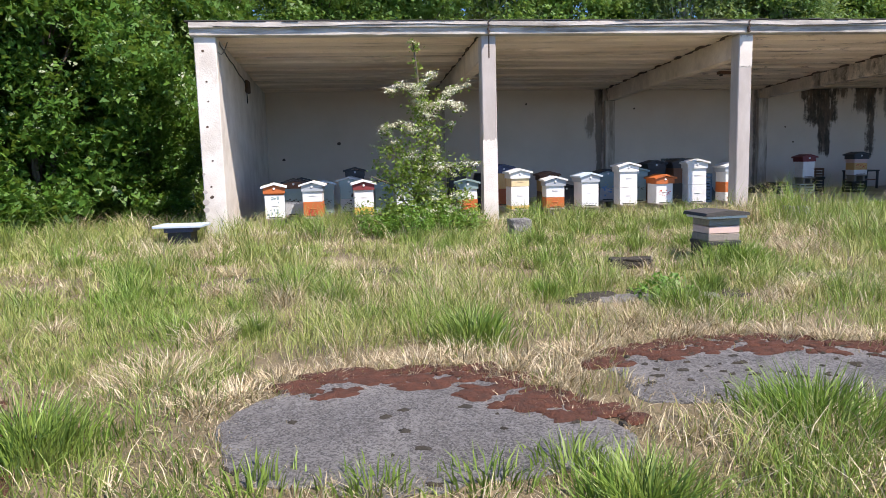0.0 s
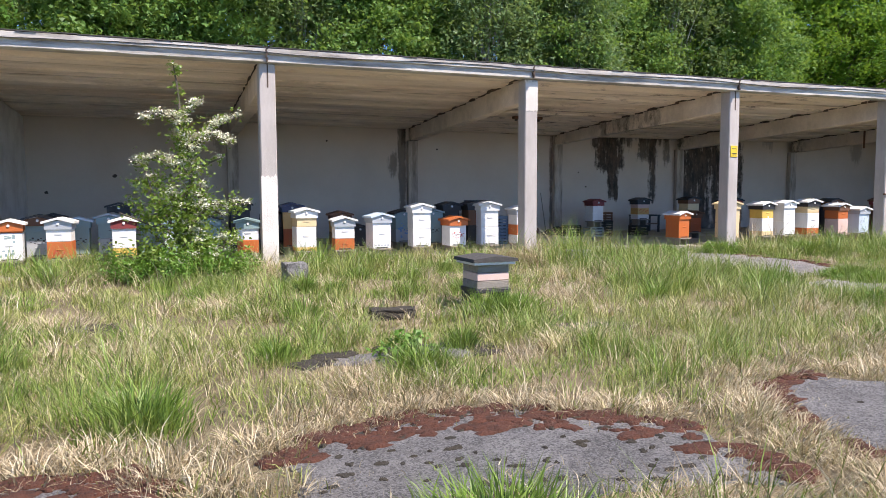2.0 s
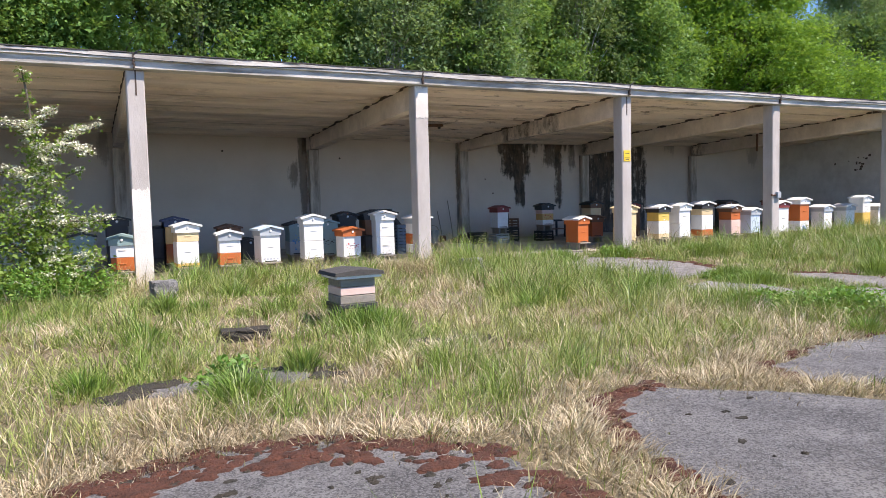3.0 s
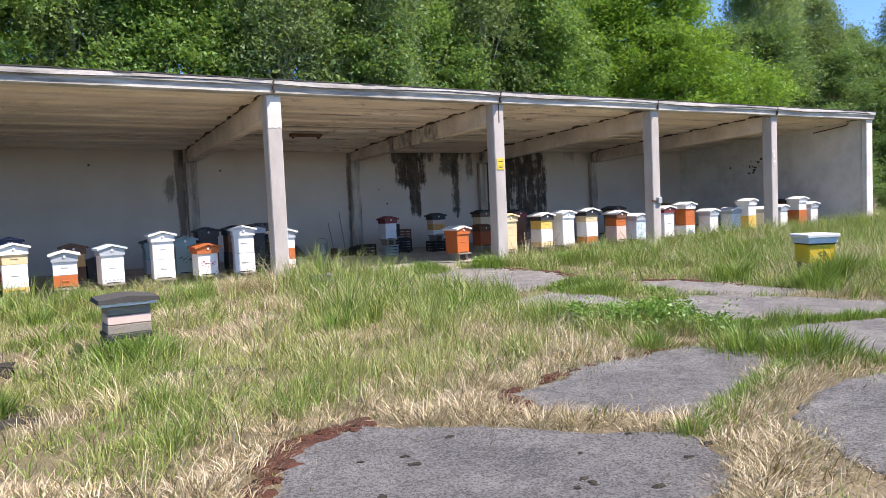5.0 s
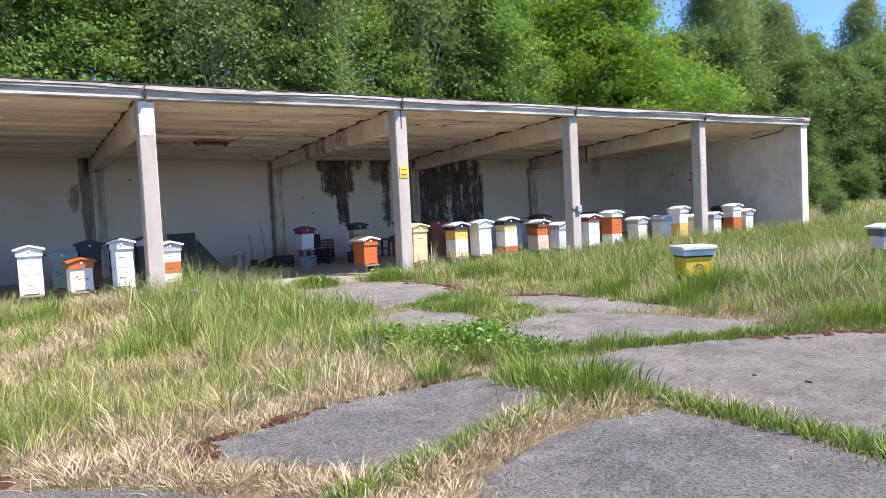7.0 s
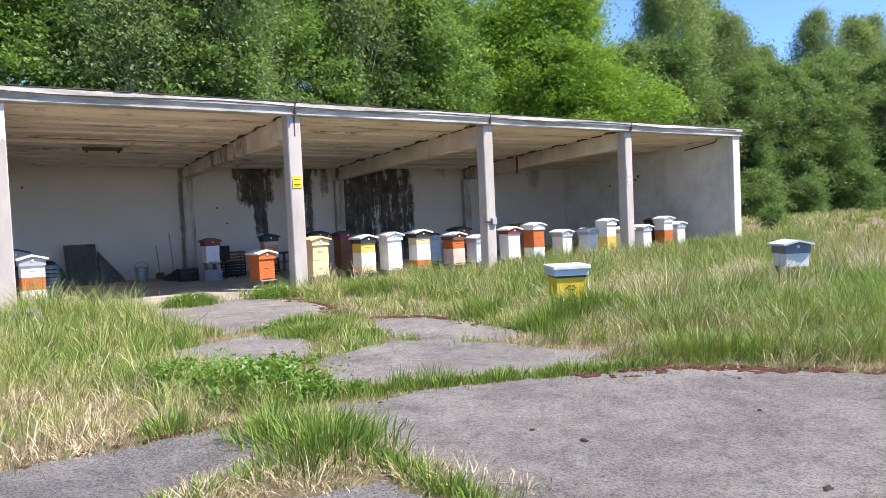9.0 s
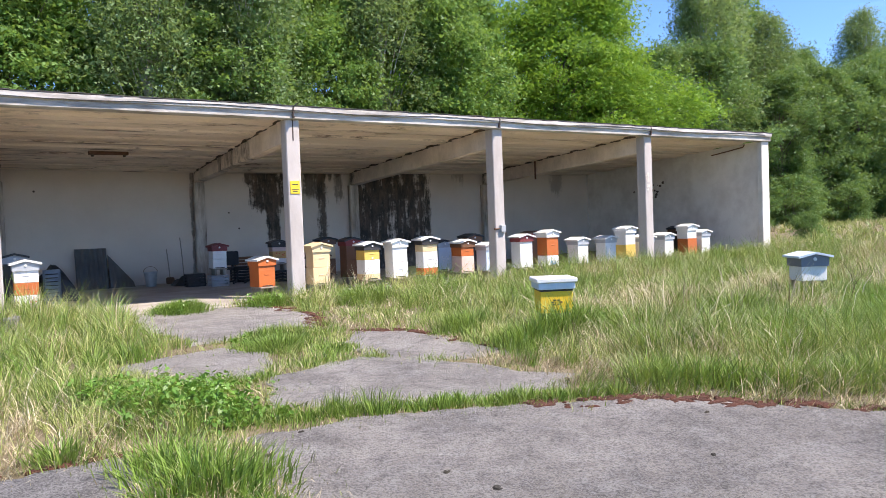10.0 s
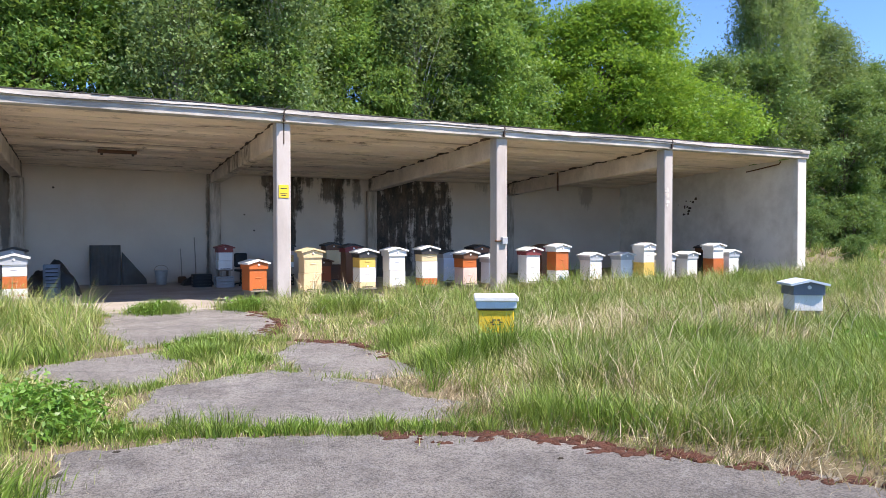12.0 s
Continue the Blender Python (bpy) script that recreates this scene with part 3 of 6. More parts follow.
# end piers, a little proud of the walls
pier = part("trim", box(-2.8, -2.39, 14.44, 14.86, 0.0, 3.88, 0.015), M_PLASTER)
tagged(pier, "white painted end pier with chipped corners", "pier", kind="structure")
pier = part("trim", box(29.58, 29.96, 14.44, 14.62, 0.0, 3.88, 0.015), M_PLASTER)
tagged(pier, "white painted end pier of the shed", "pier", kind="structure")

# ceiling of long precast planks
bm = bmesh.new()
for b in range(6):
    x0, x1 = BAYS[b] + 0.02, BAYS[b + 1] - 0.02
    for i in range(7):
        y0, y1 = 14.62 + i * 1.16, 14.62 + (i + 1) * 1.16 - 0.035
        if y1 > 22.7:
            y1 = 22.69
        sag = 0.012 * math.sin(b * 5.1 + i * 2.3)
        # ribbed underside: a rib along each long edge and a shallow pan between
        prof = ((y0, 0.02), (y0 + 0.03, -0.045), (y0 + 0.17, -0.045), (y0 + 0.21, 0.0), (y1 - 0.5, -0.005), (y1 - 0.46, -0.045), (y1 - 0.03, -0.045), (y1, 0.02), (y1, 0.14), (y0, 0.14))
        a, c = ([bm.verts.new((xx, yy, ceil_z(yy, xx) + zz + sag + 0.02)) for yy, zz in prof] for xx in (x0, x1))
        bm.faces.new(a)
        bm.faces.new(c[::-1])
        for j in range(10):
            bm.faces.new((a[j], c[j], c[(j + 1) % 10], a[(j + 1) % 10]))
bmesh.ops.recalc_face_normals(bm, faces=bm.faces)
tagged(part("ceiling", bm, M_CEIL), "stained precast concrete plank ceiling", "ceiling", kind="structure")


def sloped(x0, x1, y0, y1, za, zb, thick):
    """Slab from y0 to y1 whose underside falls from za to zb."""
    bm = bmesh.new()
    bm2 = [(y0, za), (y1, zb), (y1, zb + thick), (y0, za + thick)]
    a = [bm.verts.new((x0, p, q)) for p, q in bm2]
    c = [bm.verts.new((x1, p, q)) for p, q in bm2]
    bm.faces.new(a)
    bm.faces.new(c[::-1])
    for j in range(4):
        bm.faces.new((a[j], c[j], c[(j + 1) % 4], a[(j + 1) % 4]))
    bmesh.ops.recalc_face_normals(bm, faces=bm.faces)
    return bm


roof = empty("roof", Matrix(), "flat felt-covered shed roof with ragged edge", "roof", kind="structure")
part("deck", sloped(-2.85, 29.97, 14.5, 23.1, 4.085, 3.71, 0.06), M_BEAM, roof)
bm = bmesh.new()
for i in range(110):
    x0 = -2.92 + i * 32.95 / 110
    dz, dy = 0.016 * noise.noise(Vector((i * 0.7, 0, 3))), 0.02 * noise.noise(Vector((i * 0.9, 5, 1)))
    add_box(bm, x0, x0 + 32.95 / 110, 14.312 + dy, 14.9, 4.143 + dz, 4.162 + dz)
part("felt_edge", bm, M_FELT, roof, "curled black roofing felt edge")
part("felt_sheet", sloped(-2.92, 30.03, 14.9, 23.2, 4.13, 3.76, 0.025), M_FELT, roof)

# front fascia: two-step edge beam in lengths between the columns
fascia = empty("fascia", Matrix(), "weathered white concrete fascia with peeling paint", "fascia", kind="structure")
FX = [-2.86, 2.86, 8.34, 13.81, 19.09, 24.39, 29.97]
for a, b in zip(FX, FX[1:]):
    bm = bmesh.new()
    n_seg = 22
    prof = [(14.40, 3.885), (14.37, 3.90), (14.37, 4.02), (14.32, 4.035), (14.32, 4.135), (14.62, 4.14), (14.62, 3.885)]
    prev = None
    for s in range(n_seg + 1):
        x = a + 0.008 + (b - a - 0.016) * s / n_seg
        chip = 0.012 * noise.noise(Vector((x * 2.1, 0, 0)))
        ringv = [bm.verts.new((x, yy + chip * (1 if i in (0, 1) else 0.3), zz + chip * (1.2 if i in (0, 1) else 0.2))) for i, (yy, zz) in enumerate(prof)]
        if prev:
            for i in range(7):
                bm.faces.new((prev[i], ringv[i], ringv[(i + 1) % 7], prev[(i + 1) % 7]))
        else:
            bm.faces.new(ringv)
        prev = ringv
    bm.faces.new(prev[::-1])
    bmesh.ops.recalc_face_normals(bm, faces=bm.faces)
    part("fascia_length", bm, M_FASCIA, fascia)
for k, x in enumerate(FX[1:-1]):
    bm = bmesh.new()
    for q in range(7):
        dx = 0.012 * math.sin(q * 2.1 + k)
        add_box(bm, x - 0.012 + dx, x + 0.018 + dx, 14.312, 14.6, 3.9 + q * 0.035, 3.9 + (q + 1) * 0.035)
    part("joint_gap", bm, M_STAIN, fascia, "black open joint between fascia lengths")
    if k in (0, 2):
        part("loose_wire", tube(bmesh.new(), [(x, 14.33, 4.12), (x + 0.05, 14.31, 4.17), (x + 0.13, 14.3, 4.22)], [0.02, 0.014, 0.006], 6), M_WIRE, fascia, "frayed black cable end")

# columns, beams, pilasters
PATCHES = {1: [(0.1, 1.82, 0.0, 1.0)], 2: [(3.22, 3.85, 0.05, 1.0)]}


def ragged_sheet(x0, x1, z0, z1, y, seed):
    """Thin sheet of paint with a ragged upper and lower edge."""
    bm = bmesh.new()
    n_s = 9
    lo, hi = [], []
    for i in range(n_s + 1):
        x = x0 + (x1 - x0) * i / n_s
        lo.append((x, z0 + 0.05 * noise.noise(Vector((i * 0.8, seed, 0)))))
        hi.append((x, z1 + 0.09 * noise.noise(Vector((i * 0.7, seed, 4)))))
    outline = lo + hi[::-1]
    f = [bm.verts.new((px, y - 0.007, pz)) for px, pz in outline]
    g = [bm.verts.new((px, y + 0.02, pz)) for px, pz in outline]
    k = len(outline)
    bm.faces.new(f)
    bm.faces.new(g[::-1])
    for i in range(k):
        bm.faces.new((f[i], g[i], g[(i + 1) % k], f[(i + 1) % k]))
    bmesh.ops.recalc_face_normals(bm, faces=bm.faces)
    return bm


def chip(x, z, r, y, seed, parent, name, material, turn=None):
    """Small broken spot on a wall that faces the yard, or turned about its place on another."""
    bm = bmesh.new()
    ring = []
    for k in range(9):
        a = k * math.tau / 9
        q = r * (0.7 + 0.6 * abs(noise.noise(Vector((k * 1.3, seed, 2)))))
        ring.append((x + q * math.cos(a) * 1.2, z + q * math.sin(a)))
    f = [bm.verts.new((px, y - 0.004, pz)) for px, pz in ring]
    g = [bm.verts.new((px, y + 0.01, pz)) for px, pz in ring]
    bm.faces.new(f)
    bm.faces.new(g[::-1])
    for k in range(9):
        bm.faces.new((f[k], g[k], g[(k + 1) % 9], f[(k + 1) % 9]))
    if turn:
        bmesh.ops.transform(bm, matrix=turn, verts=bm.verts)
    bmesh.ops.recalc_face_normals(bm, faces=bm.faces)
    part(name, bm, material, parent)


for i in range(1, 6):
    x = BAYS[i]
    col = part("concrete_column", box(x - 0.15, x + 0.15, 14.47, 14.79, 0.0, 3.886, 0.018), M_COLUMN)
    tagged(col, ("grey concrete column with old white paint", "bare grey concrete roof column")[i in (3, 4)], "column", "shed columns", "structure")
    for j, (z0, z1, f0, f1) in enumerate(PATCHES.get(i, [])):
        part("paint_patch", ragged_sheet(x - 0.148 + 0.296 * f0, x - 0.148 + 0.296 * f1, z0, z1, 14.47, i * 3 + j), M_PLASTER, col, "flaking white paint")
    if i in (1, 3):
        part("rust_streak", ragged_sheet(x - 0.005, x + 0.02, 3.45, 3.88, 14.47, i + 20), M_STAIN, col, "dark rust streak under the joint")
    if i == 5:
        for q in range(22):
            u, w = math.sin(q * 12.9) * 0.5, math.sin(q * 7.3) * 0.5
            chip(x - 0.05 + 0.07 * u - 0.03 * w, 2.6 + 0.42 * w + 0.1 * u, 0.03 + 0.02 * abs(u), 14.468 - 0.0006 * q, q, col, "paint_flake", M_PLASTER)
    bm = bmesh.new()
    xb, zb = PIL_X[i], (3.14 if i < 4 else 3.03)
    pr = [(14.79, 3.42), (22.55, zb), (22.55, 3.62), (14.79, 3.98)]
    a = [bm.verts.new(((x if p < 18 else xb) - 0.13, p, q)) for p, q in pr]
    c = [bm.verts.new(((x if p < 18 else xb) + 0.13, p, q)) for p, q in pr]
    bm.faces.new(a)
    bm.faces.new(c[::-1])
    for j in range(4):
        bm.faces.new((a[j], c[j], c[(j + 1) % 4], a[(j + 1) % 4]))
    bmesh.ops.recalc_face_normals(bm, faces=bm.faces)
    bmesh.ops.bevel(bm, geom=[e for e in bm.edges if e.calc_length() > 3], offset=0.02, segments=1, affect="EDGES")
    beam = tagged(part("roof_beam", bm, M_BEAM), "stained concrete roof beam spanning front to back", "beam", "shed beams", "structure")
    # ledge where the planks bear on the beam
    ledge = bmesh.new()
    for q in range(26):
        y0, y1 = 14.8 + q * 0.298, 14.8 + (q + 0.94) * 0.298
        xm, dz = x + (xb - x) * (q + 0.5) / 26, 0.012 * math.sin(q * 2.7 + i)
        add_box(ledge, xm - 0.14 - 0.006 * (q % 3), xm + 0.14 + 0.006 * (q % 2), y0, y1, ceil_z(y0, x) - 0.05 + dz, ceil_z(y0, x) + 0.03)
    part("bearing_ledge", ledge, M_STAIN, beam, "dark crumbled joint under the planks")
    pil = part("trim", box(xb - 0.16, xb + 0.16, 22.5, 22.698, 0.12, zb + 0.02, 0.015), M_PILASTER)
    tagged(pil, "stained plaster pilaster on the back wall", "pilaster", kind="structure")


rc = random.Random(9)
for x, z, r in ((-0.25, 2.0, 0.06), (-1.95, 1.55, 0.05), (1.9, 2.9, 0.03), (5.7, 3.1, 0.035), (9.3, 2.9, 0.035), (14.6, 2.2, 0.03), (14.9, 1.7, 0.035)):
    chip(x, z, r, 22.7, x, wall_north, "plaster_chip", M_STAIN)
for k in range(16):
    chip(rc.gauss(0, 0.45), 2.6 + rc.gauss(0, 0.28), rc.uniform(0.02, 0.07), 0.0, k, wall_east, "plaster_chip", M_STAIN, pose(29.66, 19.05, 0, 0, 0, -90))
west_pier = [o for o in bpy.data.objects if o.name == "trim"][0]
for z, r in ((3.62, 0.03), (3.05, 0.022), (2.68, 0.02), (2.2, 0.028), (1.55, 0.02), (1.05, 0.022), (0.85, 0.04)):
    chip(-2.62 + 0.03 * math.sin(z * 5), z, r, 14.44, z, west_pier, "bolt_hole", M_STAIN)
for z, r in ((0.95, 0.05), (0.75, 0.07), (0.6, 0.06), (1.3, 0.03)):
    chip(-2.77, z, r, 14.44, z + 3, west_pier, "plaster_chip", M_COLUMN)


# ---- beehives ----
WORD = dict(white="white", grey="grey", orange="orange", rust="rust-red", yellow="yellow", cream="cream", tan="tan", teal="grey-teal", black="black",
            brown="brown", maroon="maroon", blue="blue", paleblue="pale blue", pink="faded pink", navy="dark blue", bright="bright yellow", red="red", slate="slate grey")


def bars(parent, pts, col, y):
    """Small painted marks on a front: (x, z, width, height)."""
    for px, pz, w, h in pts:
        part("painted_mark", box(px - w / 2, px + w / 2, y - 0.003, y + 0.004, pz - h / 2, pz + h / 2), PAINT[col], parent)


def hive(x, y, top, stack, roof_col, rim_col, rot=0.0, w=0.41, base=None, marks=None, place="in the shed"):
    """stack: (colour, share of the height) from the top down. y: the front face."""
    d = 0.43
    z0 = FLOOR_Z if base is None else base
    m = pose(x, y, z0, 0, 0, rot) @ pose(0, d / 2, 0)
    cols = []
    for c, _ in stack:
        if WORD[c] not in cols:
            cols.append(WORD[c])
    lab = " and ".join(cols[:2]) + " wooden beehive with " + WORD[roof_col] + " roof " + place
    ob = empty("beehive", m, lab, "beehive", "beehives")
    H = top - z0
    h_stand, h_roof = min(0.16, H * 0.18), 0.19
    for sx in (-1, 1):
        part("runner", box(sx * (w / 2 - 0.07) - 0.03, sx * (w / 2 - 0.07) + 0.03, -d / 2 + 0.02, d / 2 - 0.02, 0.0, h_stand, 0.005), M_WOODOLD, ob)
    zb = h_stand
    bm = box(-w / 2 - 0.005, w / 2 + 0.005, -d / 2 - 0.07, d / 2 + 0.005, zb, zb + 0.03, 0.005)
    part("floor_board", bm, M_WOODOLD, ob)
    zb += 0.03
    body = H - h_roof - zb
    zt = zb + body
    tot = sum(s for _, s in stack)
    z = zt
    rs = random.Random(int(x * 100 + y * 10))
    for i, (c, s) in enumerate(stack):
        h = body * s / tot
        off = rs.uniform(-0.006, 0.006)
        bx = part("hive_box", box(-w / 2 + off, w / 2 + off, -d / 2, d / 2, z - h + 0.003, z - 0.002, 0.006), PAINT[c], ob)
        if h > 0.16:
            part("hand_grip", box(-0.06 + off, 0.06 + off, -d / 2 - 0.012, -d / 2 + 0.01, z - h * 0.45 - 0.012, z - h * 0.45 + 0.012, 0.004), PAINT[c], bx)
        z -= h
    part("entrance", box(-0.13, 0.13, -d / 2 - 0.004, -d / 2 + 0.01, zb + 0.012, zb + 0.032), PAINT["black"], ob, "dark entrance slot")
    rw = w / 2 + 0.022
    part("rim", prism(bmesh.new(), [(-rw, zt - 0.03), (rw, zt - 0.03), (rw, zt + 0.085), (0, zt + 0.135), (-rw, zt + 0.085)], -d / 2 - 0.03, d / 2 + 0.03), PAINT[rim_col], ob)
    ew = w / 2 + 0.068
    za, zp, th = zt + 0.075, zt + 0.15, 0.04
    bm = prism(bmesh.new(), [(-ew, za), (0, zp), (ew, za), (ew, za + th), (0, zp + th), (-ew, za + th)], -d / 2 - 0.07, d / 2 + 0.06)
    part("roof_board", bm, PAINT[roof_col], ob)
    bm = bmesh.new()
    bmesh.ops.create_cone(bm, cap_ends=True, segments=12, radius1=0.026, radius2=0.022, depth=0.02, matrix=pose(0, -d / 2 - 0.038, zt + 0.07, 90))
    part("vent", bm, PAINT["white"], ob, "round white vent")
    if marks:
        kind, mc = marks
        mid = zb + body * 0.45
        if kind == "script":
            pts = [((k - 3) * 0.045, mid + 0.03 * math.sin(k * 2.1) + 0.05, 0.035, 0.014 + 0.02 * (k % 2)) for k in range(7)] + [((k - 2) * 0.06, mid - 0.02 + 0.02 * math.cos(k * 1.7), 0.03, 0.012) for k in range(5)]
        elif kind == "speckle":
            pts = [(rs.uniform(-0.16, 0.16), mid + rs.uniform(-0.2, 0.2), rs.uniform(0.015, 0.05), rs.uniform(0.015, 0.05)) for k in range(16)]
        elif kind == "blob":
            pts = [(0.02 * k - 0.08, zb + 0.08 + 0.03 * math.sin(k * 0.8), 0.03, 0.1 + 0.05 * math.sin(k * 0.8)) for k in range(9)]
        else:
            pts = [((k - 2) * 0.07, zb + 0.07, 0.04, 0.03) for k in range(5)]
        bars(ob, pts, mc, -d / 2)
    return ob


W, O, Y, G = "white", "orange", "yellow", "grey"
BAY_1 = [
    (-1.57, 15.45, 1.06, [(O, 0.5), (W, 4)], W, O, 5, ("speckle", "teal")),
    (-1.22, 16.2, 1.12, [("teal", 1), (G, 1)], "black", "brown", 3, ("script", "black")),
    (-1.05, 17.0, 1.12, [("brown", 1), ("black", 1)], "black", "black", 8, None),
    (-0.78, 15.45, 1.08, [(W, 1.6), (O, 2)], W, G, -3, ("blob", "red")),
    (-0.55, 16.3, 1.06, [("teal", 1)], "paleblue", "teal", 2, ("script", "black")),
    (0.31, 15.5, 1.07, [(W, 2.4), (Y, 1)], W, "maroon", 2, ("low", "black")),
    (0.15, 17.0, 1.33, [("black", 1), (G, 1)], "black", "black", 0, None),
    (0.0, 16.35, 1.13, [("teal", 1), (G, 1)], G, "teal", -6, ("speckle", "black")),
    (0.78, 16.3, 1.05, [("teal", 1)], "black", "teal", 3, ("script", "black")),
    (1.22, 15.6, 1.0, [(W, 2), ("teal", 1)], "teal", "teal", 0, ("script", "black")),
    (1.9, 16.4, 1.05, [("teal", 1)], "black", "teal", 4, None),
    (2.57, 15.5, 1.02, [(W, 1.2), (O, 1.2)], "teal", "teal", -4, ("low", "rust")),
    (2.55, 16.8, 1.35, [("black", 1), ("black", 1)], "black", "black", 0, None),
]
BAY_2 = [
    (3.75, 15.55, 1.21, [("cream", 1.1), (W, 2.2), (Y, 0.4)], W, W, 3, ("low", "cream")),
    (3.68, 16.9, 1.30, [("tan", 1), ("rust", 1)], "navy", "navy", 0, None),
    (4.80, 16.9, 1.10, [("tan", 1), ("brown", 1)], "brown", "brown", 0, None),
    (4.55, 15.55, 1.02, [(W, 1.2), (O, 1)], W, G, -3, None),
    (5.25, 17.0, 0.78, [("black", 1)], "black", "black", 0, None),
    (5.37, 15.6, 1.08, [(W, 1)], "paleblue", G, 6, ("low", "grey")),
    (6.45, 17.4, 1.10, [("teal", 1), (G, 1)], "black", "teal", 0, ("speckle", "blue")),
    (6.33, 15.75, 1.28, [(W, 2), (W, 2)], W, W, -2, None),
    (6.95, 16.7, 1.13, [("teal", 1)], "teal", "teal", -5, ("script", "black")),
    (7.50, 16.9, 1.29, [("black", 1), ("brown", 1)], "black", "black", 0, None),
    (7.20, 15.75, 0.98, [(W, 1)], O, O, 4, ("script", "red")),
    (7.94, 15.65, 1.31, [(W, 1), (W, 1)], W, W, -8, None),
    (8.10, 16.8, 1.30, [("brown", 1), ("black", 1)], "black", "black", 0, None),
    (8.88, 15.75, 1.20, [(W, 1.2), (O, 1.1), (W, 0.9)], W, G, 2, ("low", "rust")),
    (8.72, 17.4, 1.30, [("black", 1)], "black", G, 0, None),
]
BAY_3 = [
    (13.6, 15.9, 1.01, [("orange", 1)], W, O, 12, None),
    (16.25, 18.7, 1.36, [("cream", 1), ("brown", 1)], "black", "brown", 0, None),
    (15.75, 18.0, 0.95, [("rust", 1)], "brown", "brown", 0, None),
    (14.70, 15.35, 1.27, [("cream", 1), ("cream", 1)], "cream", "cream", 2, None),
]
BAY_4 = [
    (16.10, 15.6, 1.24, [(Y, 1), (W, 1.3), ("cream", 0.5)], W, "black", 3, ("speckle", "white")),
    (16.2, 16.9, 1.34, [("brown", 1)], "black", "maroon", 0, None),
    (16.86, 15.6, 1.27, [(W, 1), (W, 1)], W, W, 1, None),
    (17.72, 15.6, 1.30, [("cream", 0.8), (W, 1.6), (O, 0.7)], W, "black", -2, None),
    (18.95, 16.9, 1.16, [("paleblue", 1)], "black", G, 0, ("script", "white")),
    (18.85, 15.6, 1.18, [(O, 1), ("pink", 1.6)], W, "brown", 4, None),
    (19.6, 15.55, 1.07, [("paleblue", 1)], W, G, 3, ("speckle", "teal")),
    (19.75, 16.6, 1.30, [("black", 1)], "black", "brown", 0, None),
]
BAY_5 = [
    (20.63, 15.4, 1.25, [(W, 1)], W, "maroon", -2, None),
    (21.55, 15.4, 1.33, [(O, 1.8), (W, 1)], W, W, 0, ("blob", "blue")),
    (21.9, 16.6, 1.30, [("brown", 1)], "brown", "maroon", 0, None),
    (22.71, 15.45, 1.08, [(W, 1)], W, G, 2, ("speckle", "cream")),
    (23.80, 15.45, 1.08, [(W, 1)], W, G, -2, None),
    (24.62, 15.45, 1.34, [(W, 1), (Y, 1.2)], W, W, 1, ("low", "white")),
    (25.35, 15.4, 1.05, [(W, 1)], W, G, 0, None),
]
BAY_6 = [
    (26.24, 15.4, 1.08, [(W, 1)], W, G, 2, None),
    (27.31, 15.4, 1.32, [(W, 0.8), (O, 1.5)], W, W, -3, None),
    (27.9, 15.35, 1.12, [(W, 1)], W, G, 0, None),
    (27.95, 16.3, 1.25, [("black", 1)], "black", "brown", 0, None),
]
for hx, hy, ht, st, rc, kc, rot, mk in BAY_1 + BAY_2 + BAY_3 + BAY_4 + BAY_5 + BAY_6:
    hive(hx, hy, ht, st, rc, kc, rot, marks=mk)

# pale tall hive on a plastic crate
tall = hive(13.53, 19.8, 1.30, [("white", 1), ("white", 1)], "maroon", "maroon", 0, 0.37, 0.42, ("low", "white"), "on a crate")


hive(15.21, 19.8, 1.33, [("pink", 0.9), ("tan", 1.2), ("white", 0.9)], "black", "black", -4, 0.4, 0.45, ("script", "red"), "on a crate")


def crate(x, y, z, w, d, h, material, label):
    ob = empty("crate", pose(x, y, z), label, "crate", "crates")
    for zz in np.arange(0.0, h - 0.05, 0.085):
        bm = bmesh.new()
        add_box(bm, -w / 2, w / 2, -d / 2, -d / 2 + 0.015, zz, zz + 0.05)
        add_box(bm, -w / 2, w / 2, d / 2 - 0.015, d / 2, zz, zz + 0.05)
        add_box(bm, -w / 2, -w / 2 + 0.015, -d / 2 + 0.015, d / 2 - 0.015, zz, zz + 0.05)
        add_box(bm, w / 2 - 0.015, w / 2, -d / 2 + 0.015, d / 2 - 0.015, zz, zz + 0.05)
        part("slat", bm, material, ob)
    for sx in (-1, 1):
        for sy in (-1, 1):
            part("corner_post", box(sx * (w / 2 - 0.02) - 0.02, sx * (w / 2 - 0.02) + 0.02, sy * (d / 2 - 0.02) - 0.02, sy * (d / 2 - 0.02) + 0.02, 0, h, 0.004), material, ob)
    part("crate_top", box(-w / 2 + 0.002, w / 2 - 0.002, -d / 2 + 0.002, d / 2 - 0.002, h - 0.03, h, 0.004), material, ob)
    return ob


crate(13.53, 20.05, FLOOR_Z, 0.48, 0.46, 0.295, M_GREYPL, "grey slatted plastic crate carrying a hive")
crate(15.21, 20.05, FLOOR_Z, 0.46, 0.44, 0.325, M_BLACK, "black plastic crate carrying a hive")
crate(14.5, 21.1, FLOOR_Z, 0.62, 0.45, 0.4, M_BLACK, "black slatted crate by the back wall")
crate(14.52, 21.12, FLOOR_Z + 0.404, 0.6, 0.42, 0.32, PAINT["brown"], "brown slatted crate stacked on a black one")
crate(13.0, 20.5, FLOOR_Z, 0.5, 0.4, 0.35, M_BLACK, "black plastic crate on the shed floor")
crate(9.42, 18.25, FLOOR_Z, 0.34, 0.36, 0.76, M_CRATE, "stacked grey-blue plastic crate among dark clutter")


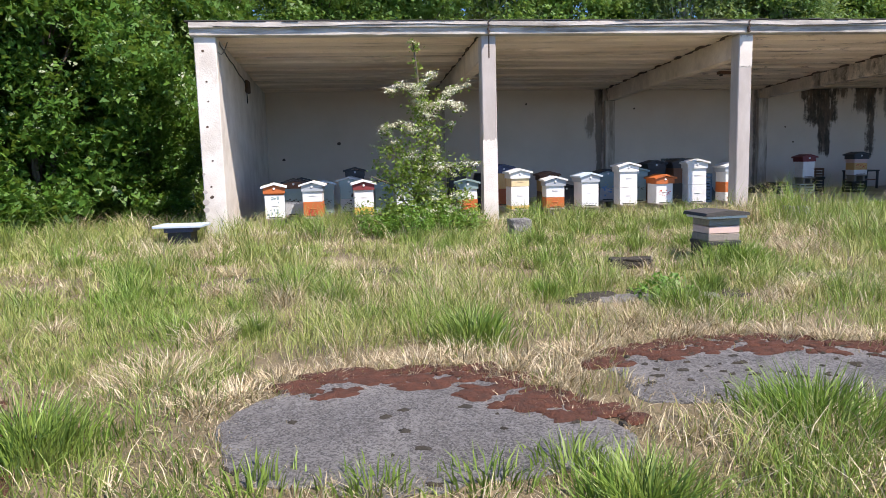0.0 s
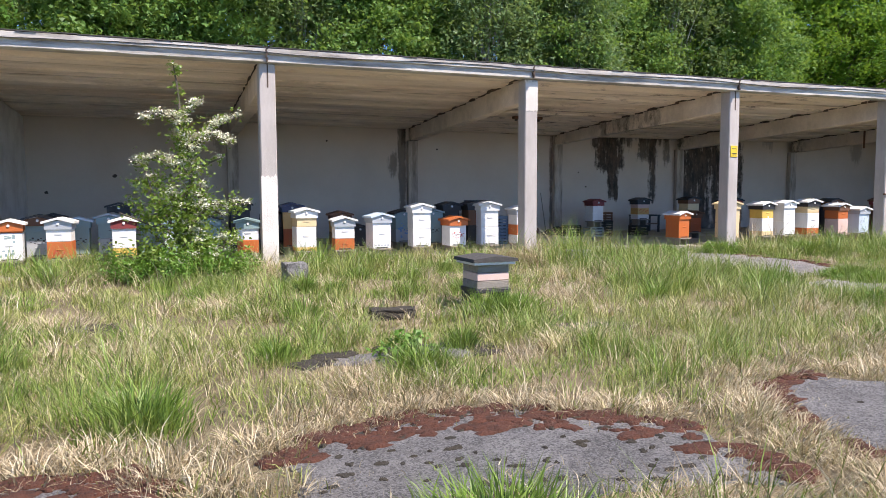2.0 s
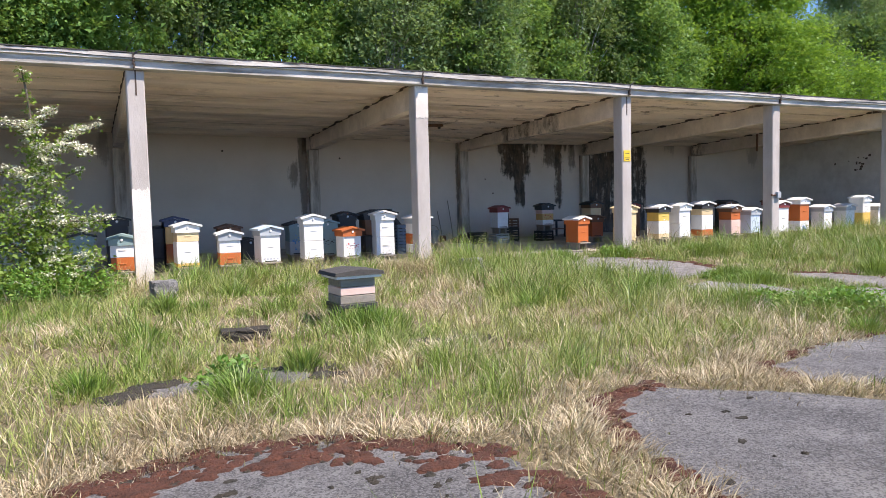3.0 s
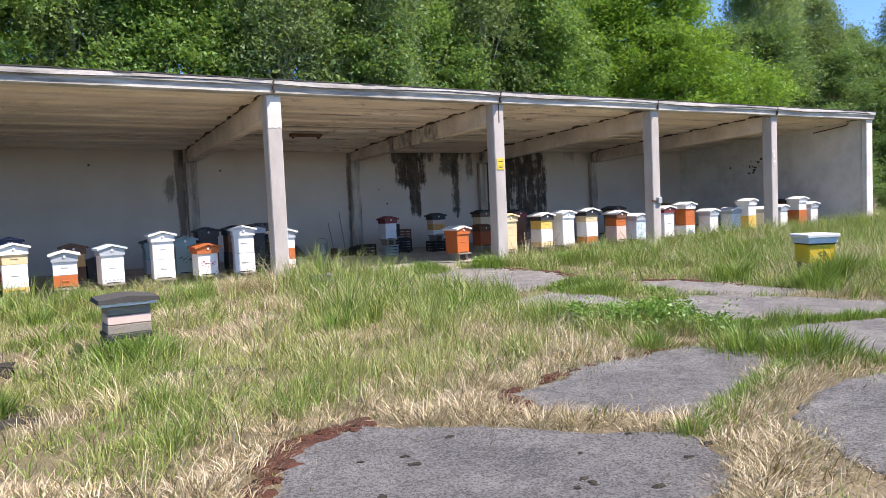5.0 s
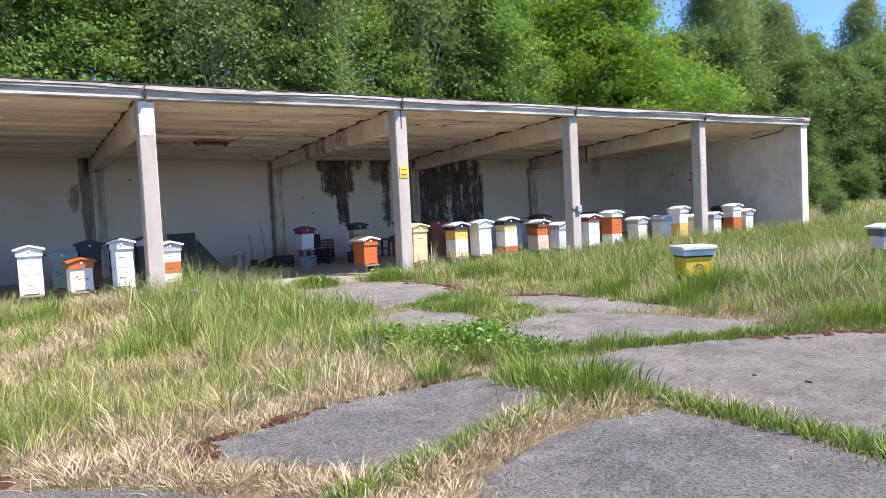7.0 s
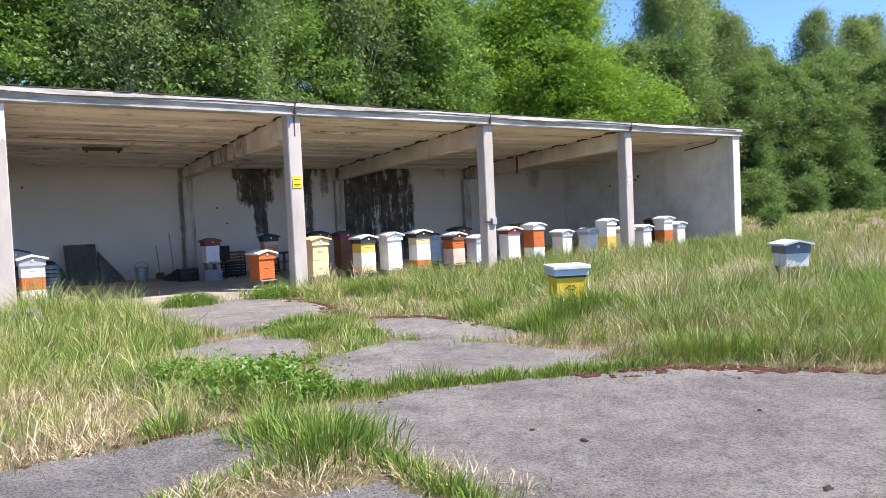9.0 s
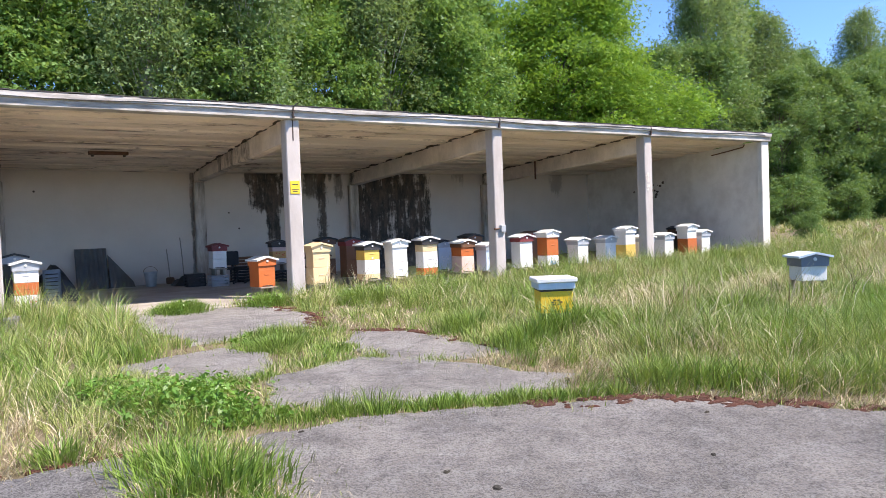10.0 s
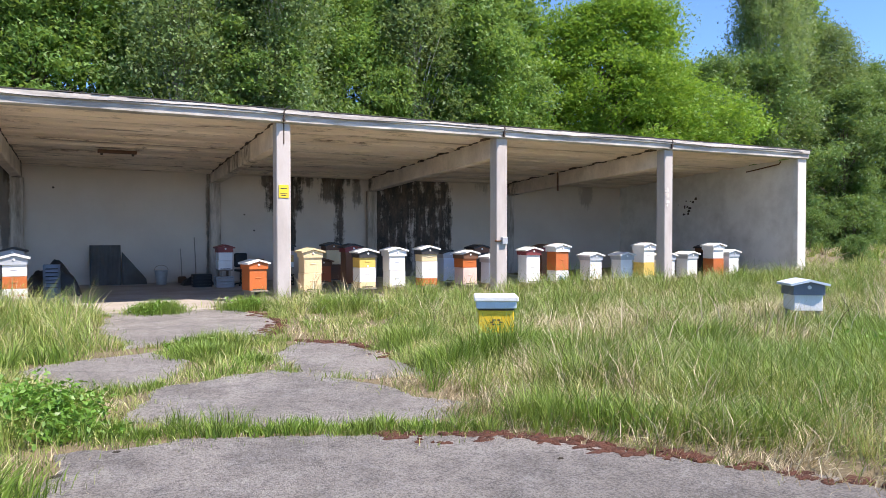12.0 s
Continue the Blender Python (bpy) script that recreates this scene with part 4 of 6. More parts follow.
# ---- single hives in the meadow ----
def yellow_hive():
    ob = empty("beehive", pose(14.55, 7.0, 0.085, 0, 0, -28), "bright yellow beehive with pale blue flat lid in tall grass", "beehive", "beehives")
    for sx in (-0.15, 0.15):
        for sy in (0.05, 0.4):
            part("leg", box(sx - 0.025, sx + 0.025, sy - 0.025, sy + 0.025, 0, 0.3, 0.004), M_WOODOLD, ob)
    b = part("hive_box", box(-0.21, 0.21, 0, 0.42, 0.29, 0.57, 0.008), PAINT["bright"], ob)
    for i in range(6):
        a = i * math.tau / 6
        part("painted_mark", box(0.0 + 0.055 * math.cos(a) - 0.02, 0.055 * math.cos(a) + 0.02, -0.003, 0.004, 0.43 + 0.03 * math.sin(a) - 0.008, 0.43 + 0.03 * math.sin(a) + 0.008), PAINT["black"], b)
    part("rim", box(-0.215, 0.215, -0.006, 0.426, 0.57, 0.6, 0.005), PAINT["black"], ob, "dark joint strip")
    part("lid_side", box(-0.24, 0.24, -0.03, 0.45, 0.595, 0.68, 0.008), PAINT["paleblue"], ob, "pale blue lid rim")
    part("lid", box(-0.265, 0.265, -0.055, 0.475, 0.68, 0.74, 0.012), PAINT["white"], ob, "white flat lid")
    part("landing_board", box(-0.15, 0.15, -0.1, 0.02, 0.275, 0.292, 0.004), M_WOODOLD, ob)


def grey_hive():
    ob = empty("beehive", pose(19.92, 6.85, 0.12, 0, 0, -31), "white beehive with grey gabled roof in tall grass", "beehive", "beehives")
    for sx in (-0.15, 0.15):
        for sy in (0.05, 0.42):
            part("leg", box(sx - 0.025, sx + 0.025, sy - 0.025, sy + 0.025, 0, 0.3, 0.004), M_WOODOLD, ob)
    part("hive_box", box(-0.21, 0.21, 0, 0.42, 0.29, 0.54, 0.008), PAINT["white"], ob)
    part("rim", prism(bmesh.new(), [(-0.23, 0.53), (0.23, 0.53), (0.23, 0.68), (0, 0.73), (-0.23, 0.68)], -0.03, 0.45), PAINT["slate"], ob, "slate grey roof rim")
    part("roof_board", prism(bmesh.new(), [(-0.285, 0.67), (0, 0.735), (0.285, 0.67), (0.285, 0.705), (0, 0.77), (-0.285, 0.705)], -0.08, 0.5), PAINT["paleblue"], ob)
    bm = bmesh.new()
    bmesh.ops.create_cone(bm, cap_ends=True, segments=12, radius1=0.03, radius2=0.025, depth=0.02, matrix=pose(0, -0.04, 0.65, 90))
    part("vent", bm, PAINT["white"], ob)


def black_hive():
    ob = empty("beehive", pose(4.74, 8.6, 0.085, 0, 0, 2), "weathered grey wooden beehive with black felt roof", "beehive", "beehives")
    for sx in (-0.19, 0.19):
        part("runner", box(sx - 0.04, sx + 0.04, 0.03, 0.42, 0, 0.2, 0.006), M_BLACK, ob)
    part("floor_board", box(-0.235, 0.235, -0.02, 0.44, 0.2, 0.25, 0.006), PAINT["black"], ob)
    for i in range(3):
        part("plank", box(-0.215 + 0.004 * i, 0.215, 0.0, 0.42, 0.252 + i * 0.098, 0.252 + (i + 1) * 0.098 - 0.006, 0.006), (M_WOODOLD, PAINT["pink"], M_WOODOLD)[i], ob)
    part("lid_side", box(-0.275, 0.275, -0.06, 0.47, 0.545, 0.58, 0.006), PAINT["white"], ob, "pale lid edge")
    part("lid", prism(bmesh.new(), [(-0.305, 0.58), (0.305, 0.58), (0.29, 0.62), (0.0, 0.65), (-0.29, 0.62)], -0.085, 0.5), M_FELT, ob, "black felt lid")


def flat_hive():
    ob = empty("beehive", pose(-2.95, 12.8, 0.085, 0, 0, -5), "low dark hive with wide white board on top", "beehive", "beehives")
    part("lid", box(-0.42, 0.42, -0.08, 0.5, 0.33, 0.375, 0.008), PAINT["paleblue"], ob)
    part("rim", box(-0.25, 0.25, 0.0, 0.42, 0.25, 0.33, 0.006), PAINT["navy"], ob)
    part("hive_box", box(-0.2, 0.2, 0.03, 0.4, 0.0, 0.25, 0.006), M_BLACK, ob)


yellow_hive()
grey_hive()
black_hive()
flat_hive()


def rough_block(name, x, y, sx, sy, sz, rot, material, label, seed):
    bm = bmesh.new()
    bmesh.ops.create_cube(bm, size=1.0)
    bmesh.ops.subdivide_edges(bm, edges=bm.edges, cuts=5, use_grid_fill=True)
    for v in bm.verts:
        q = noise.noise_vector(v.co * 3.1 + Vector((seed, 0, 0))) * 0.09
        v.co = v.co * (1 - 0.06 * (abs(v.co.x) + abs(v.co.y) + abs(v.co.z) - 0.75)) + q
        v.co.z = max(v.co.z, -0.5)
    ob = part(name, bm, material)
    ob.matrix_world = pose(x, y, 0.07 + sz / 2, 0, 0, rot) @ Matrix.Diagonal((sx, sy, sz, 1))
    return tagged(ob, label, "concrete block")


rough_block("concrete_block", 3.0, 12.55, 0.36, 0.3, 0.3, 12, M_SLAB, "weathered grey concrete block in the grass", 1)
rough_block("concrete_block", 8.5, 12.75, 0.42, 0.3, 0.32, -10, M_SLAB, "weathered grey concrete block in the grass", 5)
rough_block("stone_kerb", 3.42, 8.45, 0.5, 0.24, 0.13, -8, M_DARKMOSS_SHADE, "dark broken kerb piece in dry grass", 9)

# ---- clutter at the back of the third bay ----
def sheet(x, w, h, lean, taper, label, amp=0.02):
    """Corrugated sheet leaning on the back wall."""
    bm = bmesh.new()
    cols = 24
    prev = None
    for i in range(cols + 1):
        u = i / cols
        yy = amp * math.sin(i * 1.6)
        hh = h * (1 - taper * u)
        line = [bm.verts.new((u * w, yy, 0)), bm.verts.new((u * w, yy + lean, hh)), bm.verts.new((u * w, yy + lean + 0.012, hh)), bm.verts.new((u * w, yy + 0.012, 0))]
        if prev:
            for j in range(4):
                bm.faces.new((prev[j], line[j], line[(j + 1) % 4], prev[(j + 1) % 4]))
        else:
            bm.faces.new(line)
        prev = line
    bm.faces.new(prev[::-1])
    bmesh.ops.recalc_face_normals(bm, faces=bm.faces)
    ob = part("roofing_sheet", bm, M_SLATE)
    ob.matrix_world = pose(x, 22.2, FLOOR_Z)
    return tagged(ob, label, "roofing sheet")


sheet(10.2, 0.82, 1.14, 0.42, 0.0, "grey corrugated roofing sheet leaning on the wall")
sheet(11.05, 0.66, 0.95, 0.38, 0.85, "broken slanting grey roofing sheet against the wall", 0.006)


def tool(x, lean, h, head, label, name):
    ob = empty(name, pose(x, 22.28, FLOOR_Z), label, name.replace("_", " "))
    part("handle", tube(bmesh.new(), [(0, 0, 0.05), (0.01, lean * 0.5, h * 0.5), (0, lean, h)], [0.016, 0.015, 0.014], 8), M_WOODOLD, ob)
    if head:
        part("blade", box(-0.12, 0.12, -0.04, 0.03, 0.0, 0.2, 0.03), M_RUST, ob)
    else:
        part("head", box(-0.16, 0.16, -0.03, 0.03, 0.0, 0.06, 0.01), M_WOODOLD, ob)


tool(12.68, 0.38, 1.02, True, "old shovel leaning on the back wall", "shovel")
tool(13.08, 0.38, 1.36, False, "long-handled broom leaning on the back wall", "broom")


def bucket(x, y):
    ob = empty("bucket", pose(x, y, FLOOR_Z), "galvanised bucket on the shed floor", "bucket")
    bm = bmesh.new()
    tube(bm, [(0, 0, 0), (0, 0, 0.02), (0, 0, 0.4), (0, 0, 0.42), (0, 0, 0.41), (0, 0, 0.03)], [0.13, 0.135, 0.185, 0.195, 0.175, 0.12], 20)
    part("pail", bm, M_ZINC, ob)
    part("bail", tube(bmesh.new(), [(0.19 * math.cos(a), 0.02, 0.41 + 0.16 * math.sin(a)) for a in np.linspace(0, math.pi, 12)], [0.006] * 12, 6), M_RUST, ob)


bucket(12.05, 21.7)


def tyre(x, y, z, rot, label):
    bm = bmesh.new()
    R, r, n1, n2 = 0.24, 0.1, 28, 10
    rings = [[bm.verts.new(((R + r * math.cos(b * math.tau / n2)) * math.cos(a * math.tau / n1), (R + r * math.cos(b * math.tau / n2)) * math.sin(a * math.tau / n1), r * 0.9 * math.sin(b * math.tau / n2))) for b in range(n2)] for a in range(n1)]
    for a in range(n1):
        for b in range(n2):
            bm.faces.new((rings[a][b], rings[(a + 1) % n1][b], rings[(a + 1) % n1][(b + 1) % n2], rings[a][(b + 1) % n2]))
    bmesh.ops.recalc_face_normals(bm, faces=bm.faces)
    ob = part("tyre", bm, M_BLACK)
    ob.matrix_world = pose(x, y, z, *rot)
    return tagged(ob, label, "tyre")


def tarp(x, y, sx, sy, h, seed, label):
    """Crumpled dark sheet over a heap."""
    bm = bmesh.new()
    n_c = 26
    g = [[None] * (n_c + 1) for _ in range(n_c + 1)]
    for i in range(n_c + 1):
        for j in range(n_c + 1):
            u, v = i / n_c * 2 - 1, j / n_c * 2 - 1
            r = max(abs(u), abs(v))
            e = max(0.0, 1 - r ** 3)
            zz = h * e * (0.75 + 0.5 * noise.noise(Vector((u * 1.6, v * 1.6, seed)))) + 0.06 * e * noise.noise(Vector((u * 6, v * 6, seed)))
            g[i][j] = bm.verts.new((u * sx / 2, v * sy / 2, max(0.004, zz)))
    for i in range(n_c):
        for j in range(n_c):
            bm.faces.new((g[i][j], g[i + 1][j], g[i + 1][j + 1], g[i][j + 1]))
    ob = part("tarpaulin", bm, M_BLACK)
    ob.matrix_world = pose(x, y, FLOOR_Z)
    return tagged(ob, label, "tarpaulin")


tarp(9.4, 18.9, 1.25, 0.8, 0.85, 3, "heap of junk under a crumpled black tarpaulin")
tarp(13.0, 21.3, 0.9, 0.6, 0.3, 8, "low heap of black sheeting by the back wall")


def office_chair(x, y):
    ob = empty("office_chair", pose(x, y, FLOOR_Z, 0, 0, 15), "black upholstered office chair turned sideways", "chair")
    for i in range(5):
        a = i * math.tau / 5
        part("foot", tube(bmesh.new(), [(0, 0, 0.09), (0.26 * math.cos(a), 0.26 * math.sin(a), 0.05)], [0.025, 0.018], 6), M_BLACK, ob)
        bm = bmesh.new()
        bmesh.ops.create_uvsphere(bm, u_segments=8, v_segments=6, radius=0.03, matrix=Matrix.Translation((0.27 * math.cos(a), 0.27 * math.sin(a), 0.03)))
        part("castor", bm, M_BLACK, ob)
    part("stem", tube(bmesh.new(), [(0, 0, 0.08), (0, 0, 0.4)], [0.03, 0.03], 8), M_BLACK, ob)
    part("seat", box(-0.23, 0.23, -0.22, 0.22, 0.4, 0.48, 0.035), M_BLACK, ob)
    part("backrest", box(-0.2, 0.2, 0.2, 0.26, 0.52, 0.92, 0.03), M_BLACK, ob)
    part("back_bar", box(-0.03, 0.03, 0.215, 0.24, 0.42, 0.6, 0.005), M_BLACK, ob)


office_chair(14.15, 20.4)


def barrel(x, y):
    ob = empty("barrel", pose(x, y, FLOOR_Z), "black plastic barrel behind the hives", "barrel")
    prof = [(0.0, 0.26), (0.03, 0.28), (0.3, 0.295), (0.32, 0.305), (0.34, 0.295), (0.62, 0.295), (0.64, 0.305), (0.66, 0.295), (0.92, 0.28), (0.95, 0.25)]
    part("drum", tube(bmesh.new(), [(0, 0, z) for z, _ in prof], [r for _, r in prof], 24), M_BLACK, ob)
    part("lid", tube(bmesh.new(), [(0, 0, 0.95), (0, 0, 0.97), (0, 0, 0.985)], [0.27, 0.27, 0.2], 24), M_BLACK, ob)


barrel(3.28, 17.2)


def low_table(x, y, w, h, label):
    ob = empty("low_table", pose(x, y, FLOOR_Z), label, "table")
    part("tabletop", box(-w / 2, w / 2, -0.3, 0.3, h - 0.05, h, 0.008), PAINT["black"], ob)
    part("shelf", box(-w / 2 + 0.04, w / 2 - 0.04, -0.27, 0.27, h * 0.45, h * 0.45 + 0.03, 0.004), PAINT["brown"], ob)
    for sx in (-1, 1):
        for sy in (-1, 1):
            part("leg", box(sx * (w / 2 - 0.05) - 0.03, sx * (w / 2 - 0.05) + 0.03, sy * 0.25 - 0.03, sy * 0.25 + 0.03, 0, h - 0.05, 0.005), PAINT["black"], ob)


low_table(16.6, 21.6, 0.9, 0.6, "dark low wooden work table by the back wall")

# ---- fittings on the shed ----
sign = empty("warning_sign", pose(13.83, 14.455, 2.465), "small yellow enamel sign fixed on the concrete column", "sign")
part("plate", box(-0.105, 0.105, 0.0, 0.012, -0.135, 0.135, 0.004), M_SIGN, sign)
for zz, ww in ((0.06, 0.13), (-0.05, 0.15), (-0.085, 0.1)):
    part("print_bar", box(-ww / 2, ww / 2, -0.002, 0.004, zz - 0.008, zz + 0.008), PAINT["black"], sign)
jb = empty("junction_box", pose(19.17, 14.47, 1.42), "small grey electrical box on the column", "junction box")
part("housing", box(-0.09, 0.07, -0.07, 0.0, -0.09, 0.09, 0.012), M_GREYPL, jb)
part("lid", box(-0.08, 0.06, -0.08, -0.07, -0.08, 0.08, 0.004), M_GREYPL, jb)
part("conduit", tube(bmesh.new(), [(-0.09, -0.03, 0.0), (-0.2, -0.03, -0.01), (-0.26, -0.02, 0.0)], [0.018, 0.018, 0.03], 8), M_RUST, jb)
lamp_box = empty("ceiling_lamp", pose(10.85, 19.4, 3.66), "rusted remains of a ceiling lamp tray", "lamp")
part("tray", box(-0.45, 0.45, -0.09, 0.09, -0.06, 0.03, 0.01), M_RUST, lamp_box)
for sx in (-0.36, 0.36):
    part("holder", box(sx - 0.03, sx + 0.03, -0.05, 0.05, -0.11, -0.06, 0.01), M_STAIN, lamp_box)
pipe = tagged(part("wall_pipe", tube(bmesh.new(), [(29.64, 15.1, 3.86), (29.64, 15.17, 3.78), (29.64, 15.8, 3.7), (29.64, 16.42, 3.63)], [0.02] * 4, 8), M_RUST), "thin rusty pipe along the end wall", "pipe")

bar = tagged(part("hanging_strap", box(24.16, 24.2, 19.3, 19.36, 3.02, 3.74, 0.006), M_RUST), "rusty iron strap on the side of a roof beam", "strap")

# cable along the fascia and down the west wall
pts = []
for i in range(140):
    x = -2.4 + i * 32.0 / 139
    pts.append((x, 14.312, 4.06 + 0.025 * math.sin(x * 1.15) + 0.012 * noise.noise(Vector((x * 2, 0, 0)))))
tagged(part("fascia_cable", tube(bmesh.new(), pts, [0.008] * 140, 5), M_WIRE), "sagging black cable along the fascia", "cable")
wpts = [(-2.36, 14.435, 3.6), (-2.3, 14.43, 3.55), (-2.25, 14.43, 3.6), (-2.2, 14.6, 3.8)]
tagged(part("loop_cable", tube(bmesh.new(), wpts, [0.009] * 4, 6), M_WIRE), "thin black cable looped at the end pier", "cable")
wpts = [(-2.398, 14.9, 3.86)] + [(-2.398, 14.95 + 0.4 * k, 3.8 - 0.045 * k + 0.02 * math.sin(k * 1.9)) for k in range(9)] + [(-2.398, 18.5, 3.35), (-2.398, 18.55, 2.95)]
tagged(part("wall_cable", tube(bmesh.new(), wpts, [0.012] * 12, 6), M_WIRE), "black cable running along the end wall", "cable")
tagged(part("cable_bracket", box(-2.42, -2.33, 18.3, 18.75, 3.2, 3.5, 0.02), M_STAIN), "rusty bracket box on the end wall", "bracket")


# ---- trees ----
def leaf_quads(c, size, rng, up=0.4, aspect=0.6):
    """Folded leaves at centres c (n,3)."""
    n_l = len(c)
    nrm = rng.normal(size=(n_l, 3))
    nrm[:, 2] = np.abs(nrm[:, 2]) + up
    nrm /= np.linalg.norm(nrm, axis=1, keepdims=True)
    t = np.cross(nrm, rng.normal(size=(n_l, 3)))
    t /= np.linalg.norm(t, axis=1, keepdims=True) + 1e-9
    b = np.cross(nrm, t)
    s = size * rng.uniform(0.6, 1.3, (n_l, 1))
    v = np.stack([c - t * s * 0.5, c + b * s * aspect * 0.5 + nrm * s * 0.1, c + t * s * 0.5, c - b * s * aspect * 0.5 + nrm * s * 0.1], 1).reshape(-1, 3)
    f = np.arange(n_l * 4, dtype=np.int32).reshape(-1, 4)
    return v, f


def leaf_tris(c, size, rng, up=0.25):
    """Small pointed leaves, one face each."""
    n_l = len(c)
    nrm = rng.normal(size=(n_l, 3))
    nrm[:, 2] = np.abs(nrm[:, 2]) + up
    t = np.cross(nrm, rng.normal(size=(n_l, 3)))
    t /= np.linalg.norm(t, axis=1, keepdims=True) + 1e-9
    q = np.cross(nrm, t)
    q /= np.linalg.norm(q, axis=1, keepdims=True) + 1e-9
    s = size * rng.uniform(0.6, 1.3, (n_l, 1))
    v = np.stack([c - t * s * 0.6, c + t * s * 0.35 + q * s * 0.42, c + t * s * 0.35 - q * s * 0.42], 1).reshape(-1, 3)
    return v, np.arange(n_l * 3, dtype=np.int32).reshape(-1, 3)


def crown_points(n_leaf, clumps, h0, h1, rad, rng, shape, spread, droop=0.0):
    """Leaf places: clumps in an uneven crown between heights h0 and h1."""
    cs = []
    while len(cs) < clumps:
        u = rng.uniform(0, 1)
        a = rng.uniform(0, math.tau)
        if shape == "round":
            prof = math.sin(math.pi * (0.12 + 0.86 * u)) ** 0.6
        elif shape == "birch":
            prof = (1 - u) ** 0.45 * min(1, 0.6 + u * 2.0)
        else:
            prof = min(1.0, (1.02 - u) * 2.2) ** 0.7 * (0.85 + 0.15 * u)
        prof *= 0.82 + 0.7 * noise.noise(Vector((math.cos(a) * 1.5, math.sin(a) * 1.5, u * 4 + rad)))
        r = rad * prof * math.sqrt(rng.uniform(0.25, 1.0))
        cs.append((r * math.cos(a), r * math.sin(a), h0 + (h1 - h0) * u))
    cs = np.array(cs)
    pick = rng.integers(0, clumps, n_leaf)
    sz = rng.uniform(0.6, 1.3, clumps)
    off = rng.normal(size=(n_leaf, 3)) * spread * sz[pick][:, None]
    off[:, 2] *= 0.65
    if droop:
        off[:, 2] -= np.abs(rng.normal(size=n_leaf)) * droop
    return cs[pick] + off, cs


def make_tree(name, label, h, rad, h0, n_leaf, clumps, size, leaf, bark, shape, seed, spread=0.45, trunk_r=0.16, droop=0.0, stems=1, category="tree"):
    rng = np.random.default_rng(seed)
    ob = empty(name, pose(0, 0, -50), label, category)
    pts, cs = crown_points(n_leaf, clumps, h0, h, rad, rng, shape, spread, droop)
    bm = bmesh.new()
    tips = []
    for s in range(stems):
        ox, oy = (0, 0) if stems == 1 else (rng.uniform(-0.5, 0.5), rng.uniform(-0.5, 0.5))
        lx, ly = rng.normal(0, 0.03 * h), rng.normal(0, 0.03 * h)
        line = [(ox + lx * (k / 6) ** 1.5, oy + ly * (k / 6) ** 1.5, -0.2 + (h * 0.93) * k / 6) for k in range(7)]
        tube(bm, line, [trunk_r * (1.25 if k == 0 else 1) * (1 - 0.87 * k / 6) for k in range(7)], 7)
        tips.append(line)
    for k in range(0, clumps, max(1, clumps // 34)):
        tgt = cs[k]
        line = tips[k % stems]
        frac = min(0.9, max(0.12, (tgt[2] - 0.15 * h) / h * 0.9))
        i = int(frac * 6)
        a = Vector(line[i]).lerp(Vector(line[min(6, i + 1)]), frac * 6 - i)
        e = Vector(tgt)
        mid = a.lerp(e, 0.5) + Vector((0, 0, 0.06 * h * rng.uniform(0, 0.6)))
        r = trunk_r * (1 - frac) * 0.4 + 0.012
        tube(bm, [a, mid, e], [r, r * 0.6, 0.008], 5)
    part("trunk", bm, bark, ob)
    v, f = leaf_tris(pts, size, rng)
    mesh_np("crown", v, f, leaf, ob)
    return ob


def place(ob, x, y, rot=0.0, s=1.0, sz=1.0, label=""):
    c = copy_thing(ob, pose(x, y, float(ground_z(x, y)) - 0.02, 0, 0, rot))
    c.scale = (s, s, s * sz)
    if label:
        c["label"] = label
    return c


T_DARK = make_tree("deciduous_tree", "tall dark green deciduous tree behind the shed", 13.5, 3.5, 3.6, 75000, 380, 0.185, M_LEAF_MID, M_BARK, "wood", 11, 0.34)
T_DARK2 = make_tree("deciduous_tree", "tall green deciduous tree deep in the wood", 15.0, 3.3, 4.2, 11000, 130, 0.42, M_LEAF_MID, M_BARK, "wood", 12, 0.6, 0.18)
T_BIRCH = make_tree("birch_tree", "slender birch with white trunk and drooping twigs", 15.0, 3.0, 5.0, 45000, 280, 0.19, M_LEAF_BIRCH, M_BIRCH, "birch", 13, 0.34, 0.13, 0.7)
T_FAR = make_tree("birch_tree", "grey-green birch at the far edge of the meadow", 15.0, 4.4, 0.8, 60000, 330, 0.19, M_LEAF_BIRCH, M_BIRCH, "birch", 23, 0.34, 0.13, 0.8)
T_FAR2 = make_tree("deciduous_tree", "broad dark tree at the far edge of the meadow", 12.5, 4.4, 0.5, 55000, 320, 0.2, M_LEAF_EDGE, M_BARK, "round", 24, 0.38)
T_BRIGHT = make_tree("maple_tree", "broad fresh green maple behind the shed", 10.0, 4.8, 0.8, 190000, 800, 0.125, M_LEAF_BRIGHT, M_BARK, "round", 14, 0.3, 0.22)
T_SHRUB = make_tree("shrub_tree", "dense green shrub tree beside the shed", 7.5, 2.6, 0.25, 48000, 360, 0.19, M_LEAF_DARK, M_BARK, "round", 15, 0.27, 0.09, 0, 4)
T_LOW = make_tree("low_shrub", "low leafy shrub at the edge of the wood", 3.0, 1.9, 0.1, 16000, 130, 0.14, M_LEAF_EDGE, M_BARK, "round", 16, 0.3, 0.05, 0, 4, "shrub")
T_THIN = make_tree("aspen_tree", "thin dark aspen with open crown against the sky", 18.0, 2.4, 5.0, 10000, 110, 0.3, M_LEAF_MID, M_BARK, "birch", 17, 0.36, 0.15)

